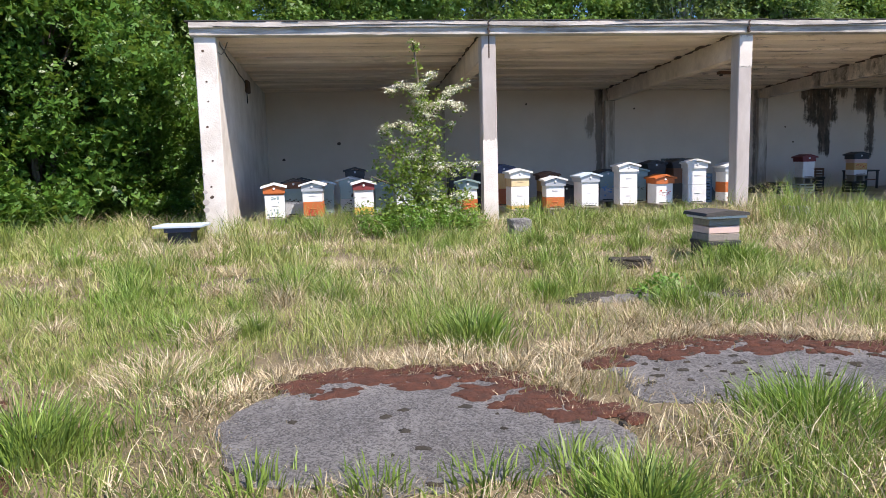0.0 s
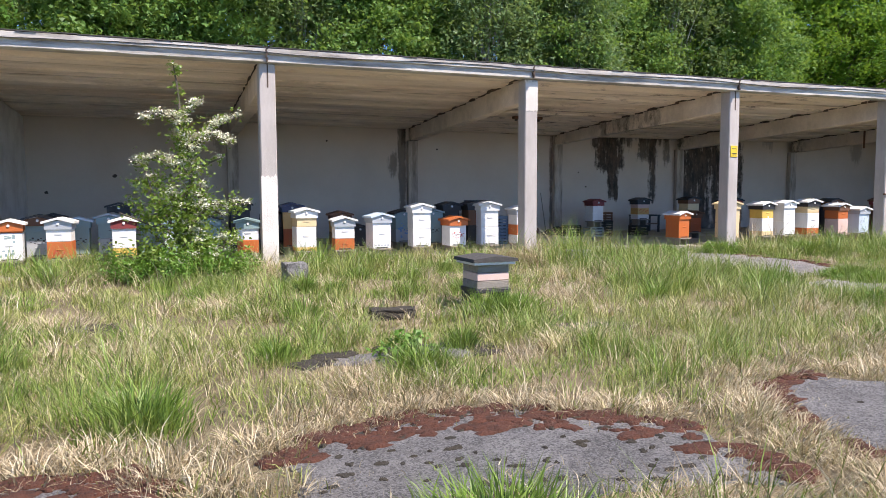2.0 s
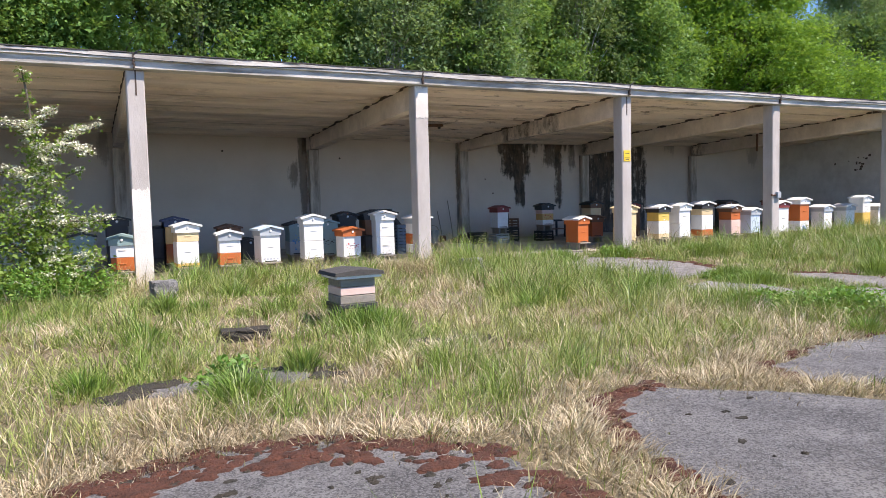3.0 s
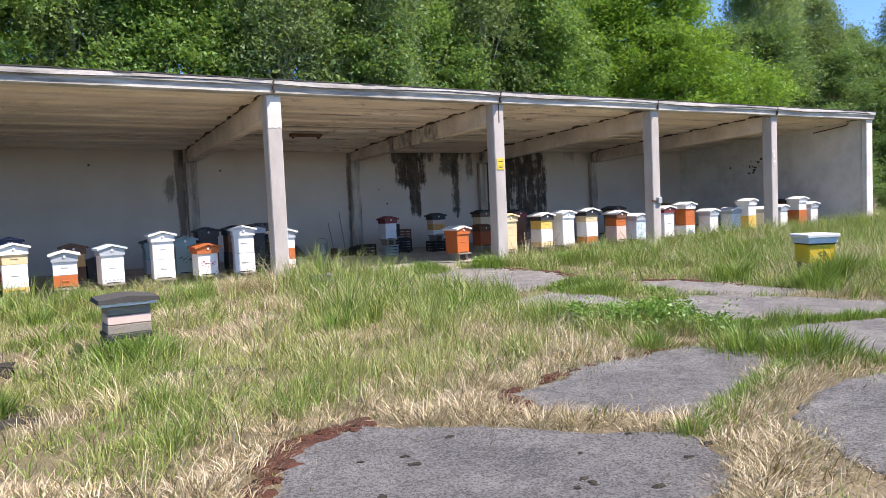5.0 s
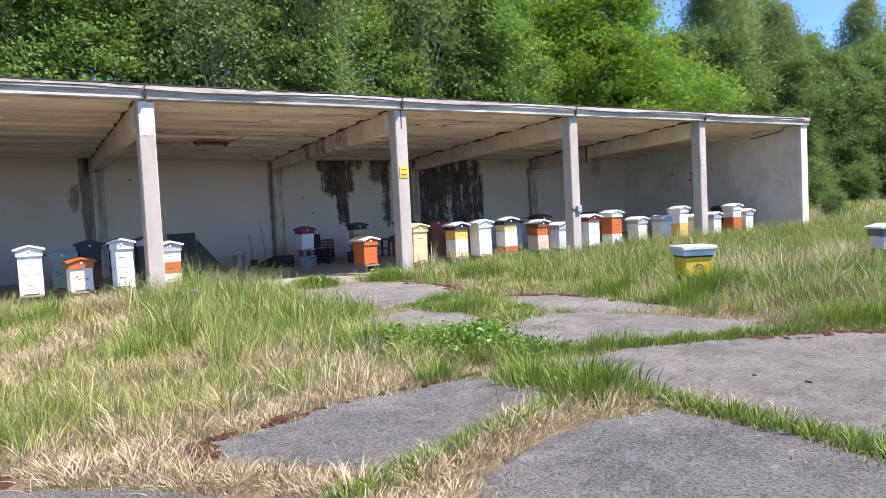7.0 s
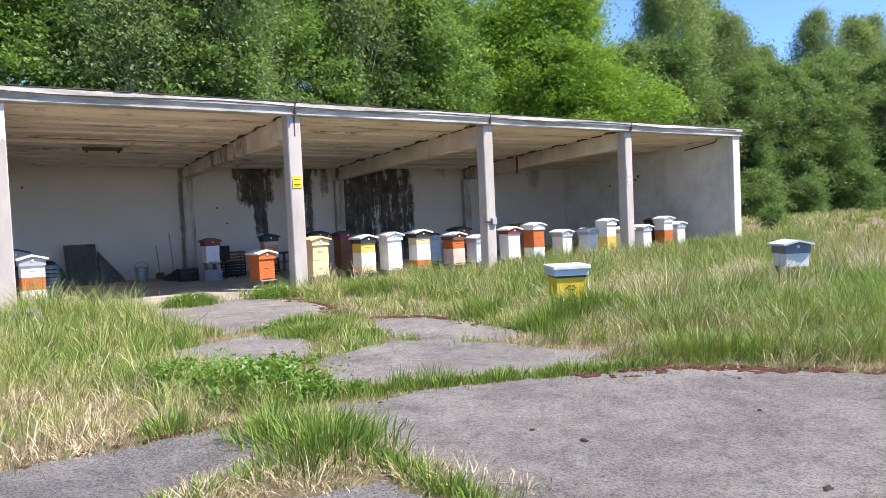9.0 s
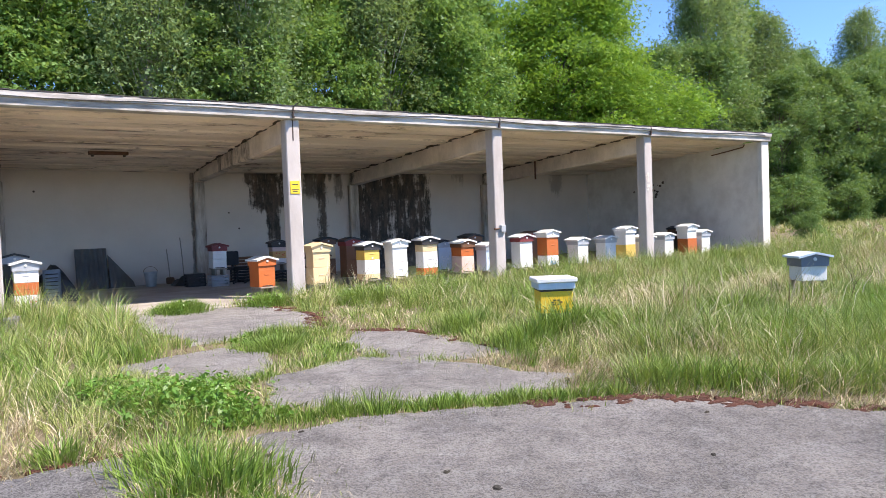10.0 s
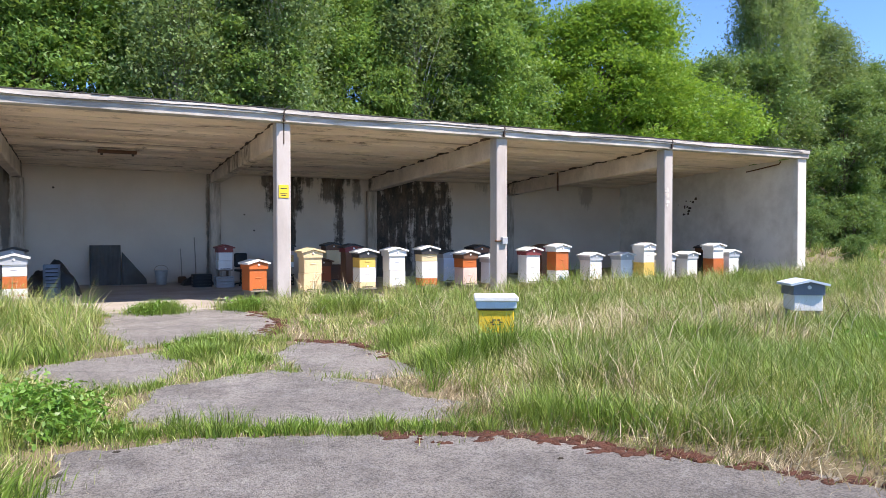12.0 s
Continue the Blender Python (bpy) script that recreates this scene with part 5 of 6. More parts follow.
# beside the west end
for x, y, r, s, sz in ((-6.7, 17.2, 0, 1.0, 1.05), (-8.8, 15.0, 70, 1.05, 1.1), (-6.9, 21.0, 140, 1.15, 1.1), (-10.8, 18.5, 200, 1.3, 1.2), (-11.5, 13.5, 260, 1.1, 1.1), (-7.8, 23.5, 300, 1.4, 1.2), (-5.1, 18.6, 33, 0.66, 1.0), (-5.3, 25.5, 110, 0.95, 1.3), (-9.5, 20.0, 10, 1.2, 1.2)):
    place(T_SHRUB, x, y, r, s, sz)
# wood behind the shed
rs = random.Random(4)
for i in range(11):
    x = -8 + i * 3.4 + rs.uniform(-0.8, 0.8)
    place((T_DARK, T_BIRCH, T_DARK, T_DARK, T_BIRCH)[i % 5], x, 27.8 + rs.uniform(-1.0, 1.5), rs.uniform(0, 360), rs.uniform(0.85, 1.0))
place(T_BIRCH, 16.6, 26.0, 40, 0.95, 1.05)
for i in range(12):
    x = -9 + i * 3.6 + rs.uniform(-1, 1)
    place(T_DARK2, x, 33 + rs.uniform(-1.5, 1.5), rs.uniform(0, 360), rs.uniform(0.9, 1.05))
place(T_BRIGHT, 34.8, 30.5, 30, 1.5, 0.9)
place(T_BRIGHT, 39.6, 32.5, 150, 1.05, 1.08)
place(T_BRIGHT, 26.5, 30.5, 250, 0.95, 1.3)
# beyond the east end
EDGE_NEAR = [(51.5, 34, 0, 1.25, 1.06), (55.0, 35.5, 0, 1.25, 1.1), (57.5, 33, 0, 1.05, 1.0), (60, 37, 2, 1.15, 1.05), (62, 34, 1, 1.1, 1.0), (44.5, 36, 2, 0.72, 1.0), (47, 37, 2, 0.68, 1.0), (42, 36, 1, 0.8, 1.0), (46.0, 33.5, 1, 0.98, 1.0), (49.3, 32.5, 1, 1.02, 1.0)]
EDGE_FAR = [(67, 31, 1, 1.05, 1.0), (72, 34, 0, 1.2, 1.0), (76.5, 33, 0, 1.22, 0.97), (82, 34, 0, 1.25, 1.0), (69, 38, 0, 1.0, 1.0), (88, 33, 0, 1.3, 1.0), (64.5, 30, 1, 0.92, 1.0), (79, 28, 1, 1.2, 0.95), (74, 29, 1, 1.1, 0.95), (94, 32, 1, 1.5, 1.0), (60, 31, 1, 0.95, 1.0), (56, 31, 1, 0.88, 1.0), (100, 30, 1, 1.5, 0.9)]
for x, y, k, s, sz in EDGE_NEAR + EDGE_FAR:
    place((T_FAR, T_FAR2, T_THIN)[k], x, y, (x * 37) % 360, s, sz)
for x, y, s in ((45, 30, 0.9), (49, 28.5, 0.8), (54, 29, 1.1), (59, 28, 0.9), (64, 27, 1.2), (70, 26, 0.9), (42, 31, 1.0), (76, 25, 1.2), (37, 29, 1.3), (33.5, 26, 1.3), (36.3, 17.1, 0.35)):
    place(T_LOW, x, y, (x * 51) % 360, s)
for proto in (T_DARK, T_DARK2, T_BIRCH, T_FAR, T_FAR2, T_BRIGHT, T_SHRUB, T_LOW, T_THIN):
    for o in (*proto.children_recursive, proto):
        bpy.data.objects.remove(o)


# ---- hawthorn in blossom ----
def hawthorn():
    """Slender shoots that carry blossom along their tops, over a leafy skirt."""
    rng = np.random.default_rng(5)
    ob = empty("hawthorn_bush", pose(1.4, 13.25, 0.08), "young hawthorn bush with white blossom before the shed", "shrub")
    leaves, blossoms = [], []
    upper = [  # points (x, z) along a shoot, blossom, leaf and spread
        (((0, 0), (-0.05, 1.1), (0.09, 1.87), (0.0, 2.3), (-0.07, 2.68)), 0.45, 1.0, 0.1), (((-0.07, 2.68), (-0.1, 3.1), (-0.16, 3.55)), 0.1, 0.35, 0.03),
        (((-0.05, 2.6), (-0.42, 2.72), (-0.65, 2.55)), 1.0, 0.25, 0.03), (((-0.05, 2.65), (0.12, 2.85), (0.28, 2.95)), 1.0, 0.25, 0.03),
        (((0.05, 2.2), (0.27, 2.35), (0.5, 2.6), (0.85, 2.7)), 1.0, 0.3, 0.04), (((0.1, 2.1), (0.35, 2.4), (0.72, 2.24)), 0.9, 0.3, 0.04),
        (((0.05, 1.75), (-0.3, 1.95), (-0.5, 2.0), (-0.78, 1.9)), 0.85, 0.4, 0.05), (((0.08, 1.85), (0.3, 1.9), (0.56, 2.02)), 0.1, 0.3, 0.03),
        (((0.05, 1.9), (0.02, 2.2), (-0.1, 2.4)), 0.9, 0.5, 0.07)]
    middle = [
        (((0, 0.5), (-0.3, 1.0), (-0.55, 1.5), (-0.62, 1.8)), 0.15, 1.2, 0.13), (((0, 0.5), (-0.4, 0.9), (-0.8, 1.25)), 0.0, 1.0, 0.11), (((0, 0.7), (-0.2, 1.2), (-0.3, 1.6)), 0.2, 1.3, 0.12),
        (((0, 0.7), (0.15, 1.2), (0.22, 1.6)), 0.45, 1.2, 0.11), (((0.05, 0.9), (0.35, 1.25), (0.7, 1.22), (1.0, 1.26)), 0.4, 0.5, 0.06), (((0.1, 1.0), (0.4, 1.15), (0.55, 1.05)), 0.9, 0.6, 0.07),
        (((-0.3, 0.8), (-0.7, 0.98), (-1.02, 1.12)), 0.0, 0.12, 0.03)]
    skirt = [
        (((0, 0.2), (0.35, 0.5), (0.72, 0.7)), 0.6, 1.2, 0.12), (((0, 0.1), (0.4, 0.25), (0.75, 0.3)), 0.4, 1.5, 0.15), (((0, 0.1), (-0.5, 0.35), (-1.0, 0.45)), 0.05, 1.8, 0.17),
        (((0, 0.1), (-0.4, 0.2), (-0.85, 0.2)), 0.1, 1.8, 0.16), (((0, 0.1), (0.1, 0.35), (0.15, 0.6)), 0.35, 1.5, 0.17), (((0, 0.1), (-0.3, 0.5), (-0.5, 0.75)), 0.05, 1.4, 0.15), (((0, 0.1), (0.25, 0.15), (0.4, 0.2)), 0.5, 1.3, 0.14)]
    for shoot, bl, lf, spread in upper + middle + skirt:
        back = rng.uniform(-0.25, 0.2)
        line = [Vector((px, back * min(1.0, abs(px) + 0.1) - (0.2 if pz < 0.5 and px else 0.0), pz)) for px, pz in shoot]
        k = len(line)
        part("branch", tube(bmesh.new(), line, [0.022 * (1 - q / k) + 0.004 for q in range(k)], 6), M_BARK, ob)
        for a, e in zip(line, line[1:]):
            ln = (e - a).length
            for _ in range(max(2, int(ln * 34))):
                p = np.array(a.lerp(e, rng.uniform()))
                q = p + rng.normal(size=3) * spread
                leaves.append(q + rng.normal(size=(max(2, int(15 * lf)), 3)) * (0.04 + spread * 0.25))
                if rng.uniform() < bl * 0.75:
                    c = p + rng.normal(size=3) * spread * 0.6 + np.array([0, -0.03, 0.035])
                    blossoms.append(c + rng.normal(size=(40, 3)) * np.array([0.045, 0.045, 0.024]))
    v, f = leaf_quads(np.concatenate(leaves), 0.07, rng)
    mesh_np("foliage", v, f, M_LEAF_HAW, ob)
    v, f = leaf_quads(np.concatenate(blossoms), 0.034, rng, 0.8, 0.9)
    mesh_np("blossom", v, f, M_PETAL, ob)


hawthorn()


# ---- moss on the paving ----
def moss_cushions(name, spots, material, label):
    vs, fs = [], []
    rng = np.random.default_rng(len(spots))
    base = 0
    for x, y, r, h in spots:
        n_a = 14
        ang = np.arange(n_a) * math.tau / n_a
        rr = r * (1 + 0.25 * np.sin(ang * 2 + rng.uniform(0, 6)) + 0.22 * rng.normal(size=n_a))
        st = rng.uniform(1.0, 1.8)
        ring = [np.stack([x + rr * k * np.cos(ang) * st, y + rr * k * np.sin(ang), np.full(n_a, zz) + (rng.normal(size=n_a) * 0.003 if 0 < i else 0)], 1) for i, (k, zz) in enumerate(((1.0, 0.088), (0.85, 0.1 + h * 0.45), (0.6, 0.1 + h * 0.85), (0.3, 0.1 + h)))]
        vs.append(np.concatenate(ring + [np.array([[x, y, 0.101 + h]])]))
        for lv in range(3):
            for i in range(n_a):
                j = (i + 1) % n_a
                fs.append((base + lv * n_a + i, base + lv * n_a + j, base + (lv + 1) * n_a + j, base + (lv + 1) * n_a + i))
        top = base + 4 * n_a
        for i in range(n_a):
            j = (i + 1) % n_a
            fs.append((base + 3 * n_a + i, base + 3 * n_a + j, top, top))
        base += 4 * n_a + 1
    quads = np.array([q for q in fs if q[2] != q[3]], np.int32)
    tris = np.array([q[:3] for q in fs if q[2] == q[3]], np.int32)
    me = bpy.data.meshes.new(name)
    me.from_pydata(np.concatenate(vs).tolist(), [], quads.tolist() + tris.tolist())
    me.polygons.foreach_set("use_smooth", np.ones(len(me.polygons), bool))
    me.materials.append(material)
    ob = new(name, me)
    return tagged(ob, label, "moss", kind="stuff")


rm = random.Random(21)


def edge_spots(poly, i0, i1, count, depth, r0, r1, h):
    """Cushions along the far edge of a slab, thinning out inwards."""
    out = []
    line = [Vector((*poly[i], 0)) for i in range(i0, i1 + 1)]
    cx, cy = sum(p[0] for p in poly) / len(poly), sum(p[1] for p in poly) / len(poly)
    for _ in range(count):
        k = rm.randrange(len(line) - 1)
        p = line[k].lerp(line[k + 1], rm.random())
        inw = Vector((cx - p.x, cy - p.y, 0)).normalized()
        p = p + inw * (depth * rm.random() ** 1.8 - 0.08)
        out.append((p.x, p.y, rm.uniform(r0, r1), h * rm.uniform(0.6, 1.2)))
    return out


red = edge_spots(SLABS[0], 2, 6, 150, 0.42, 0.02, 0.09, 0.014) + edge_spots(SLABS[1], 1, 6, 170, 0.45, 0.02, 0.085, 0.014) + edge_spots(SLABS[2], 0, 3, 80, 0.16, 0.015, 0.06, 0.01)
red += edge_spots(SLABS[3], 0, 3, 60, 0.12, 0.015, 0.05, 0.008) + edge_spots(SLABS[5], 4, 7, 130, 0.3, 0.012, 0.06, 0.008) + edge_spots(SLABS[7], 2, 4, 60, 0.25, 0.02, 0.06, 0.01)
red += edge_spots(SLABS[9], 2, 4, 60, 0.35, 0.02, 0.08, 0.01)
red += edge_spots(SLABS[10], 1, 4, 60, 0.35, 0.02, 0.09, 0.012)
moss_cushions("moss", red, M_MOSS, "rust-brown dry moss cushions along the paving edge")
dark = []
for poly, cnt in ((SLABS[0], 20), (SLABS[1], 110), (SLABS[2], 20), (SLABS[5], 10)):
    xs, ys = [p[0] for p in poly], [p[1] for p in poly]
    while cnt:
        x, y = rm.uniform(min(xs), max(xs)), rm.uniform(min(ys), max(ys))
        if inside(poly, np.array(x), np.array(y)):
            dark.append((x, y, rm.uniform(0.008, 0.03), 0.008))
            cnt -= 1
# on the narrow strips the black cushions also draw the shadow line at slab edges
for strip_slab in SLABS[12:]:
    dark += edge_spots(strip_slab, 0, 3, 60, 0.25, 0.03, 0.09, 0.014)
moss_cushions("dark_moss", dark, M_DARKMOSS_SHADE, "small black moss cushions and dark shadow lines on the concrete")


# ---- grass ----
def patchy(x, y, s, seed):
    """Soft value noise in 0..1."""
    rng = np.random.default_rng(seed)
    out = np.zeros(np.shape(x))
    for k in range(7):
        a, ph = rng.uniform(0, math.tau), rng.uniform(0, math.tau)
        f = s * rng.uniform(0.6, 1.7)
        out += np.sin((x * math.cos(a) + y * math.sin(a)) * f + ph)
    return 0.5 + out / 7.5


def blades(x, y, z, h, w, lean, rng, dirx=None):
    """Blades of three faces each (two quads folded into tapering strips)."""
    k = len(x)
    a = rng.uniform(0, math.tau, k)
    la = rng.uniform(0, math.tau, k) if dirx is None else dirx
    sx, sy = np.cos(a) * w * 0.5, np.sin(a) * w * 0.5
    bx, by = np.cos(la) * lean * h, np.sin(la) * lean * h
    drop = np.sqrt(np.clip(1 - (lean * 0.75) ** 2, 0.15, 1))
    b = np.stack([x, y, z], 1)
    m = b + np.stack([bx * 0.35, by * 0.35, h * 0.6 * drop], 1)
    t = b + np.stack([bx, by, h * drop], 1)
    s = np.stack([sx, sy, np.zeros(k)], 1)
    v = np.stack([b - s, b + s, m + s * 0.8, m - s * 0.8, t], 1).reshape(-1, 3)
    i = np.arange(k, dtype=np.int32)[:, None] * 5
    f = np.concatenate([i + np.array([[0, 1, 2]]), i + np.array([[0, 2, 3]]), i + np.array([[3, 2, 4]])])
    return v, f


def allowed(x, y):
    ok = ~((y > 15.05) & (x > -2.8) & (x < 30.0)) & ~((y > 14.5) & (x > 9.4) & (x < 13.2))
    ok &= ~((x > 14.3) & (x < 14.95) & (y > 6.95) & (y < 7.5))
    ok &= ~((x > 19.45) & (x < 20.1) & (y > 6.75) & (y < 7.4))
    ok &= ~((x > 4.42) & (x < 5.1) & (y > 8.5) & (y < 9.1))
    ok &= ~((x > -2.8) & (x < -2.3) & (y > 14.3)) & ~((x > 29.6) & (x < 30.0) & (y > 14.3))
    for c in BAYS[1:6]:
        ok &= ~((np.abs(x - c) < 0.17) & (y > 14.4))
    return ok


def tall_here(x, y):
    """How high the meadow stands, in metres."""
    h = 0.07 + 0.11 * patchy(x, y, 1.1, 3) + 0.09 * patchy(x, y, 3.1, 17) ** 2
    right = np.clip((x - 13.4 - 0.15 * (y - 4)) / 1.2, 0, 1) * np.clip((14.6 - y) / 1.0, 0.5, 1)
    h = h + 0.12 * right * (0.5 + patchy(x, y, 1.9, 23))
    h = np.where((x < 9.5) & (y > 12.4), h + 0.15, h)
    h = np.where((x > 13.4) & (y > 12.2), h + 0.1, h)
    h = np.where((x > -3.7) & (x < -2.3) & (y > 11.9) & (y < 12.9), np.minimum(h, 0.1), h)
    h = np.where((x > 7.5) & (x < 10.3) & (y > 6.8) & (y < 13.8), h + np.where(y > 8.6, 0.19, 0.08), h)
    near_path = (x > 9.2) & (x < 13.6) & (y > 4.5) & (y < 13.5)
    return np.where(near_path, np.where(y > 7, h, np.minimum(h, 0.2)), h)


def field(count, x0, x1, y0, y1, seed, w, kind):
    rng = np.random.default_rng(seed)
    # blades stand in tufts and bend outwards from their middle
    per = {"straw": 45, "lush": 60, "green": 45}[kind]
    nc = count // per
    cx, cy = rng.uniform(x0, x1, nc), rng.uniform(y0, y1, nc)
    tuft_h = np.clip(np.exp(rng.normal(-0.02, 0.5, nc)), 0.3, 1.7)
    tuft_r = rng.uniform(0.04, 0.12, nc) * (1.3 if kind == "green" else 1.0)
    pick = rng.integers(0, nc, count)
    ox, oy = rng.normal(0, 1, count) * tuft_r[pick], rng.normal(0, 1, count) * tuft_r[pick]
    x, y = cx[pick] + ox, cy[pick] + oy
    d = signed_slab(x, y) + 0.12 * (patchy(x, y, 5.0, 9) - 0.5)
    dry = patchy(cx, cy, 1.3, 8)[pick] + 0.3 * (patchy(cx, cy, 4.0, 5)[pick] - 0.5)
    keep = allowed(x, y) & (d > np.where(rng.uniform(0, 1, count) < (0.2 if kind == "straw" else 0.06), -0.35, -0.06 * rng.uniform(0, 2.5, count)))
    straw_edge = (d < 0.5) & (y < 6.5) & ((x < 9.6) | (x > 12.6))
    lushy = patchy(cx, cy, 1.7, 31)[pick]
    if kind == "straw":
        p = np.where(straw_edge, 1.0, np.clip((dry - 0.38) * 2.4, 0.1, 0.95))
        p = np.where((x > 9.6) & (x < 12.8) & (y > 4.5), 0.15, p)
        p = np.where((x > 14) & (y < 11.5), np.clip((patchy(cx, cy, 1.0, 77)[pick] - 0.35) * 3, 0.1, 0.95), p)
        p = np.where((x < -0.9) & (y < 8), p * 0.4, p)
    elif kind == "lush":
        p = np.clip((lushy - 0.45) * 3.0, 0.0, 1) * np.where(straw_edge, 0.2, 1)
        p = np.where((x > 9.0) & (x < 14) & (d < 0.6), 0.9, p)
        p = np.where((x < -0.7) & (y < 8), np.maximum(p, 0.6), p)
        p = np.where((x > 7.5) & (x < 10.3) & (y > 7), np.maximum(p, 0.65), p)
        p = np.where((x > 14) & (y > 11.3) & (y < 14.6), np.maximum(p, 0.8), p)
        p = np.where((x > 13.6) & (y < 11.3) & (y > 3), np.clip((0.68 - patchy(cx, cy, 1.0, 77)[pick]) * 3, 0.15, 1.0), p)
    else:
        p = np.where(straw_edge, 0.2, 0.85)
    keep &= rng.uniform(0, 1, count) < p
    x, y, d, ox, oy, pick = x[keep], y[keep], d[keep], ox[keep], oy[keep], pick[keep]
    k = len(x)
    h = tall_here(x, y) * tuft_h[pick] * rng.uniform(0.6, 1.2, k)
    lo, hi = {"straw": (0.4, 1.35), "lush": (0.2, 1.15), "green": (0.2, 1.25)}[kind]
    lean = rng.uniform(lo, hi, k)
    if kind == "lush":
        h = h * 1.15
    h = h * np.clip(0.4 + d * 1.6, 0.3, 1)
    swing = rng.uniform(0, math.tau, nc)[pick]
    la = np.where(rng.uniform(0, 1, k) < 0.45, swing + rng.normal(0, 0.5, k), np.arctan2(oy, ox) + rng.normal(0, 0.6, k))
    toward = (d < 0.45) & (y < 6) & (rng.uniform(0, 1, k) < 0.5)
    la = np.where(toward, -math.pi / 2 + rng.normal(0, 0.5, k), la)
    return blades(x, y, ground_z(x, y), h, w * rng.uniform(0.6, 1.3, k), lean, rng, la)


def join(chunks):
    vs, fs, base = [], [], 0
    for v, f in chunks:
        vs.append(v)
        fs.append(f + base)
        base += len(v)
    return np.concatenate(vs), np.concatenate(fs)


def meadow(name, mat, kind, label, share, seed):
    near, mid, far = share
    ch = [field(near, -5, 17, 1.2, 7.5, seed, 0.006, kind), field(mid, -9, 32, 7.0, 15.0, seed + 1, 0.0095, kind),
          field(far, 17, 34, 1.0, 7.5, seed + 2, 0.012, kind), field(far, 30.2, 70, 6, 27, seed + 3, 0.03, kind), field(far // 2, -16, -2.8, 10, 24, seed + 4, 0.016, kind), field(far // 4, -12, 14, -3, 1.4, seed + 5, 0.012, kind)]
    v, f = join(ch)
    return tagged(mesh_np(name, v, f, mat), label, "grass", kind="stuff")


def clumps(name, mat, spots, label, lo=0.15, hi=0.9, w=0.01, seed=3):
    """Single strong tufts: x, y, radius, height, blades."""
    rng = np.random.default_rng(seed)
    ch = []
    for x, y, r, h, k in spots:
        ox, oy = rng.normal(0, 0.5, k) * r, rng.normal(0, 0.5, k) * r
        fall = np.clip(1.1 - 0.45 * np.hypot(ox, oy) / r, 0.3, 1)
        la = np.arctan2(oy, ox) + rng.normal(0, 0.7, k)
        ch.append(blades(x + ox, y + oy, ground_z(x + ox, y + oy), h * fall * rng.uniform(0.5, 1.15, k), w * rng.uniform(0.6, 1.3, k), rng.uniform(lo, hi, k), rng, la))
    v, f = join(ch)
    return tagged(mesh_np(name, v, f, mat), label, "grass", kind="stuff")


meadow("meadow_grass", M_GRASS, "green", "uneven green meadow grass growing over the old yard", (165000, 150000, 20000), 40)
meadow("dry_grass", M_STRAW, "straw", "bleached dry grass lying along the paving", (150000, 120000, 16000), 60)
meadow("lush_grass", M_LUSH, "lush", "dark lush grass tufts between the slabs", (115000, 120000, 16000), 80)
strip = [(10.15 + 0.17 * k, 5.4 - 0.068 * k + 0.05 * math.sin(k * 2.3), 0.13, 0.12 + 0.03 * math.sin(k * 1.7), 150) for k in range(17)]
strip += [(9.7 + 0.02 * math.sin(k), 1.6 + 0.2 * k, 0.12, 0.14, 110) for k in range(14)]
strip += [(10.25 + 0.1 * k, 6.75 + 0.05 * k, 0.12, 0.1, 90) for k in range(6)] + [(7.15 + 0.22 * k, 3.35 + 0.07 * k, 0.14, 0.13, 120) for k in range(11)]
strip += [(13.3 + 0.2 * k, 4.35 - 0.18 * k + 0.1 * math.sin(k), 0.3, 0.34, 320) for k in range(8)]
TUFTS_WEST = [(2.3, 3.25, 0.36, 0.33, 650), (1.1, 2.55, 0.3, 0.28, 700), (-1.6, 3.6, 0.3, 0.36, 700), (9.5, 4.1, 0.4, 0.32, 700), (9.35, 4.6, 0.3, 0.3, 350), (9.6, 6.1, 0.5, 0.24, 1500), (9.2, 6.9, 0.4, 0.24, 900), (11.45, 8.7, 0.45, 0.2, 1700), (11.7, 9.4, 0.45, 0.22, 1400), (11.9, 8.0, 0.3, 0.14, 600), (11.35, 14.0, 0.5, 0.3, 1800), (13.0, 13.9, 0.45, 0.33, 1200), (14.6, 12.8, 0.7, 0.4, 1800), (15.8, 12.0, 0.6, 0.38, 1400), (3.6, 13.8, 0.6, 0.3, 1300)]
TUFTS_EAST = [(5.0, 14.2, 0.7, 0.3, 1300), (9.6, 13.6, 0.5, 0.32, 900), (2.9, 5.9, 0.25, 0.34, 500), (0.9, 5.3, 0.3, 0.36, 600), (17.0, 6.2, 0.6, 0.55, 1200), (18.3, 4.6, 0.7, 0.45, 1500), (15.0, 6.0, 0.6, 0.5, 1400), (16.0, 4.9, 0.6, 0.48, 1500), (14.5, 5.2, 0.5, 0.42, 1300), (17.3, 4.2, 0.6, 0.45, 1400), (19.5, 5.2, 0.8, 0.5, 1400), (14.0, 8.2, 0.5, 0.4, 900), (13.7, 6.6, 0.4, 0.36, 800), (16.4, 9.8, 0.8, 0.45, 1000), (18.8, 11.6, 0.9, 0.45, 1000)]
rg = random.Random(31)
MOTTLE = []
for _ in range(110):
    gx0, gy0 = rg.uniform(14.0, 27.0), rg.uniform(3.2, 13.2)
    if gx0 > 14.2 + 0.15 * gy0:
        MOTTLE.append((gx0, gy0, rg.uniform(0.2, 0.6), rg.uniform(0.28, 0.52), rg.randint(200, 520)))
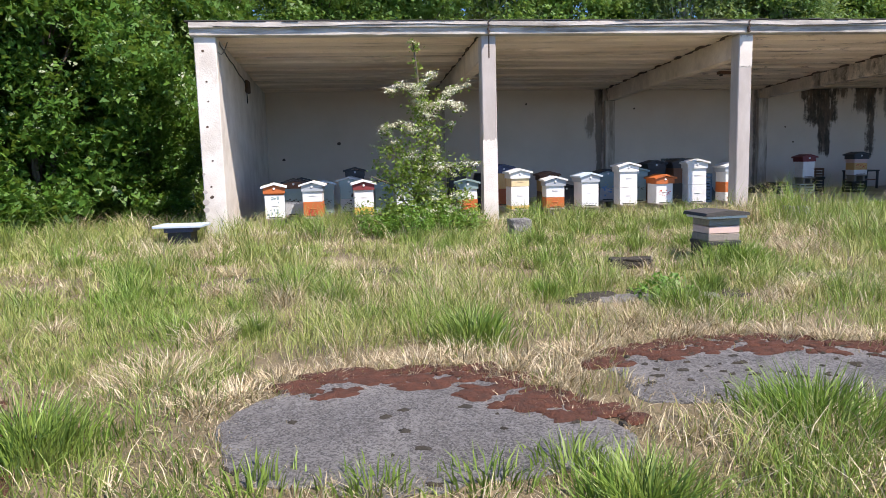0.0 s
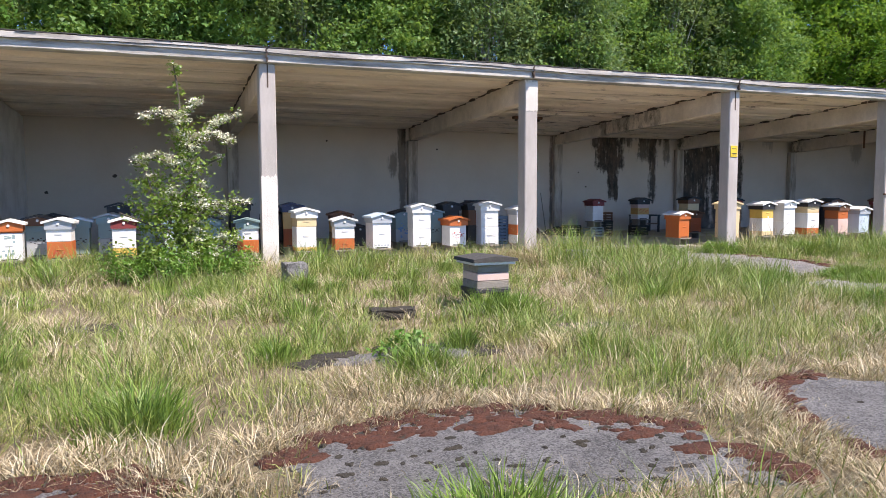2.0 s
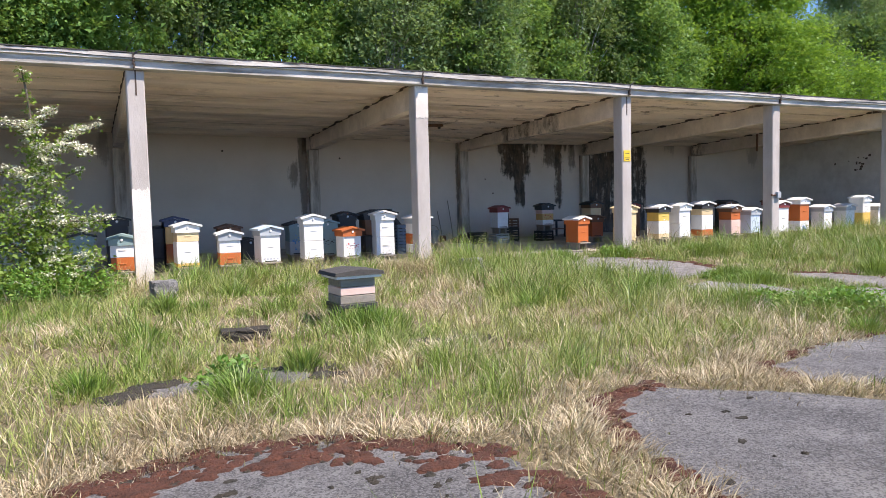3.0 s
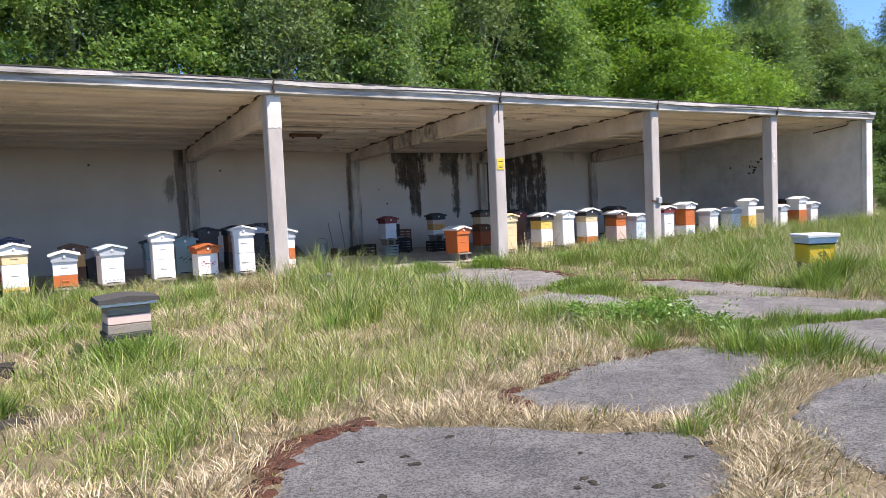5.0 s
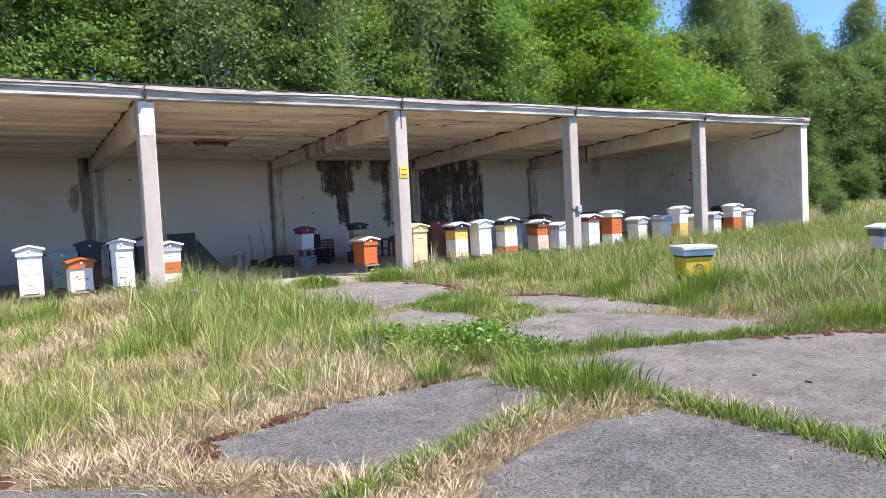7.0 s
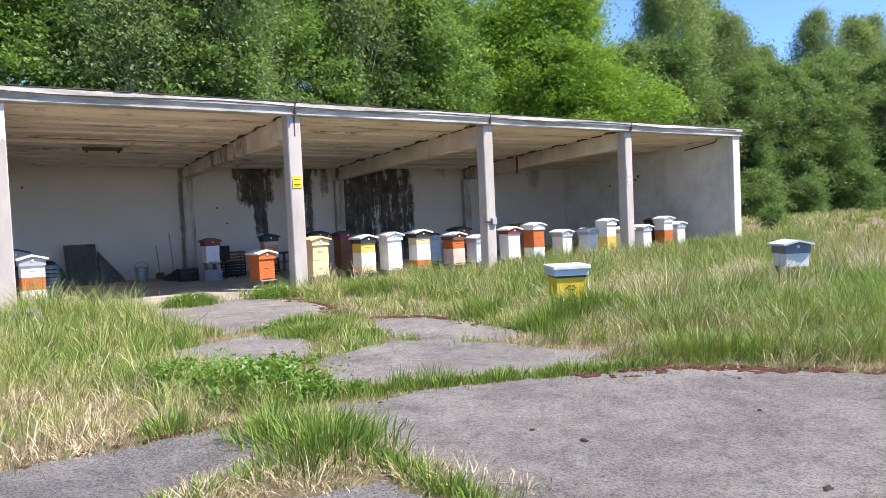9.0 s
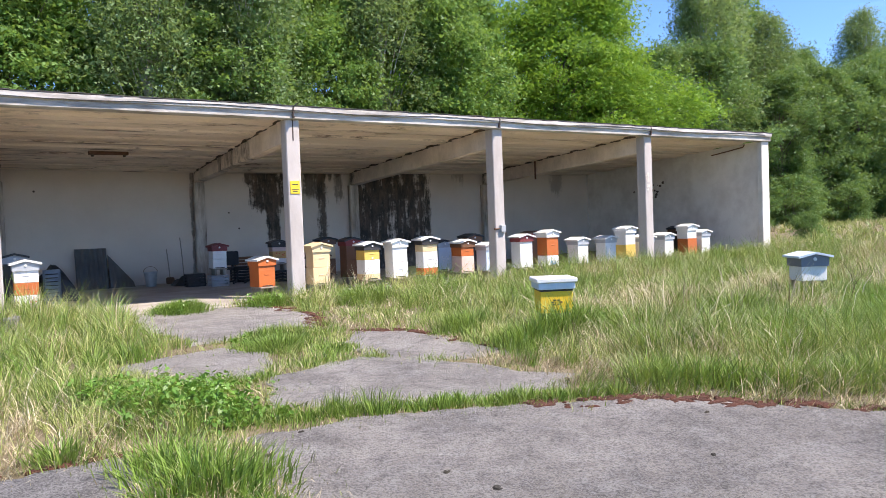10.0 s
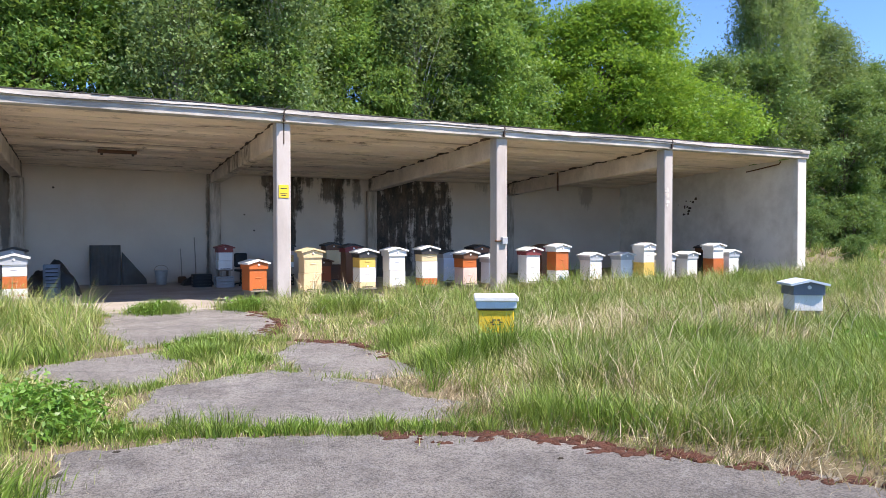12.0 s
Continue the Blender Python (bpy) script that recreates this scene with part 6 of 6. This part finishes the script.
for _ in range(70):
    gx0, gy0 = rg.uniform(-4.0, 10.0), rg.uniform(5.2, 14.0)
    MOTTLE.append((gx0, gy0, rg.uniform(0.12, 0.35), rg.uniform(0.2, 0.36), rg.randint(120, 330)))
GROWTH = [(-0.45, 3.0, 0.25, 0.17, 130), (0.05, 2.92, 0.25, 0.16, 120), (0.55, 2.9, 0.22, 0.17, 110), (0.95, 3.02, 0.2, 0.18, 130), (14.1, 6.75, 0.28, 0.56, 420), (14.42, 6.66, 0.26, 0.6, 560), (14.72, 6.72, 0.26, 0.58, 460), (15.15, 6.9, 0.3, 0.45, 350), (19.4, 6.55, 0.35, 0.44, 420), (19.8, 6.4, 0.35, 0.46, 450), (20.2, 6.6, 0.3, 0.44, 350), (4.5, 8.35, 0.22, 0.34, 300), (5.0, 8.35, 0.22, 0.32, 300), (4.75, 8.25, 0.3, 0.33, 420)]
clumps("grass_tufts", M_LUSH, strip + TUFTS_WEST + TUFTS_EAST + GROWTH + MOTTLE[::2],
       "thick fresh green grass tufts")
def weed_patch(name, spots, label):
    rng = np.random.default_rng(12)
    pts = []
    for x, y, r, h, k in spots:
        stems = max(6, k // 22)
        sx, sy = x + rng.normal(0, 0.5, stems) * r, y + rng.normal(0, 0.5, stems) * r
        sh = h * rng.uniform(0.5, 1.15, stems)
        pick = rng.integers(0, stems, k)
        u = rng.uniform(0.15, 1, k)
        pts.append(np.stack([sx[pick] + rng.normal(0, 0.035, k), sy[pick] + rng.normal(0, 0.035, k), 0.09 + sh[pick] * u], 1))
    v, f = leaf_quads(np.concatenate(pts), 0.06, rng, 0.5, 0.45)
    return tagged(mesh_np(name, v, f, M_WEED), label, "weeds", kind="stuff")


weed_patch("leafy_weeds", [(9.75, 6.05, 0.5, 0.27, 2600), (9.3, 6.7, 0.4, 0.22, 1300), (10.0, 5.55, 0.3, 0.16, 700), (11.35, 13.95, 0.4, 0.2, 700), (12.9, 13.9, 0.4, 0.26, 700), (0.6, 12.95, 0.5, 0.5, 2000), (1.3, 12.85, 0.5, 0.55, 2600), (2.0, 12.95, 0.45, 0.48, 1800),
                           (2.9, 6.3, 0.25, 0.25, 500), (18.4, 4.3, 0.6, 0.35, 1600), (11.5, 9.2, 0.4, 0.12, 700)], "low bright green broad-leaved weeds")
fringe = []
for poly, i0, i1 in ((SLABS[0], 1, 5), (SLABS[1], 1, 5), (SLABS[2], 0, 7), (SLABS[3], 0, 6), (SLABS[4], 1, 5)):
    for i in range(i0, i1):
        a, c = Vector(poly[i]), Vector(poly[i + 1])
        out = Vector((-(c - a).y, (c - a).x)).normalized()
        for s in range(max(2, int((c - a).length / 0.22))):
            q = a.lerp(c, (s + 0.5) / max(2, int((c - a).length / 0.22))) + out * (0.22 + 0.1 * math.sin(s * 2.1 + i))
            fringe.append((q.x, q.y, 0.22, 0.15 + 0.05 * math.sin(s * 1.3 + i * 2), 210 if poly in SLABS[:3] else 110))
HEAPS_A = [(7.3, 13.75, 0.5, 0.5, 1500), (7.8, 13.5, 0.5, 0.46, 1500), (8.3, 13.3, 0.45, 0.36, 1100), (13.95, 13.5, 0.6, 0.32, 1300), (0.0, 9.1, 0.7, 0.22, 900), (1.9, 10.6, 0.5, 0.2, 600), (6.3, 9.2, 0.6, 0.22, 900), (4.9, 6.6, 0.6, 0.2, 900), (0.6, 5.6, 0.5, 0.2, 500), (2.6, 5.7, 0.5, 0.2, 500), (-1.3, 4.8, 0.5, 0.22, 700), (17.6, 7.4, 0.9, 0.62, 1900)]
HEAPS_B = [(18.2, 8.4, 0.7, 0.55, 1200), (15.6, 7.6, 0.5, 0.5, 700), (21.5, 6.2, 0.8, 0.55, 900), (19.0, 9.6, 0.9, 0.5, 900), (22.5, 9.0, 1.0, 0.5, 900), (16.2, 8.2, 0.7, 0.5, 1200), (18.6, 6.2, 0.5, 0.5, 700), (16.6, 5.6, 0.5, 0.4, 700), (20.5, 8.0, 0.9, 0.5, 1000), (14.4, 4.2, 0.5, 0.2, 700), (15.2, 3.6, 0.5, 0.2, 700), (2.5, 13.6, 0.4, 0.3, 500)]
clumps("straw_heaps", M_STRAW, fringe + HEAPS_A + HEAPS_B + MOTTLE[1::2],
       "heaped pale dry grass", 0.7, 1.35, 0.0065, 4)
clumps("dry_reeds", M_STRAW, [(8.95, 14.1, 0.35, 0.85, 60), (14.35, 14.45, 0.3, 0.85, 70), (10.0, 14.3, 0.4, 0.7, 30), (15.3, 14.6, 0.3, 0.75, 40), (18.0, 6.6, 1.5, 0.9, 90), (15.8, 6.4, 1.2, 0.85, 70), (21.0, 6.0, 1.5, 0.9, 80)],
       "tall dry seed stalks", 0.1, 0.6, 0.012, 5)
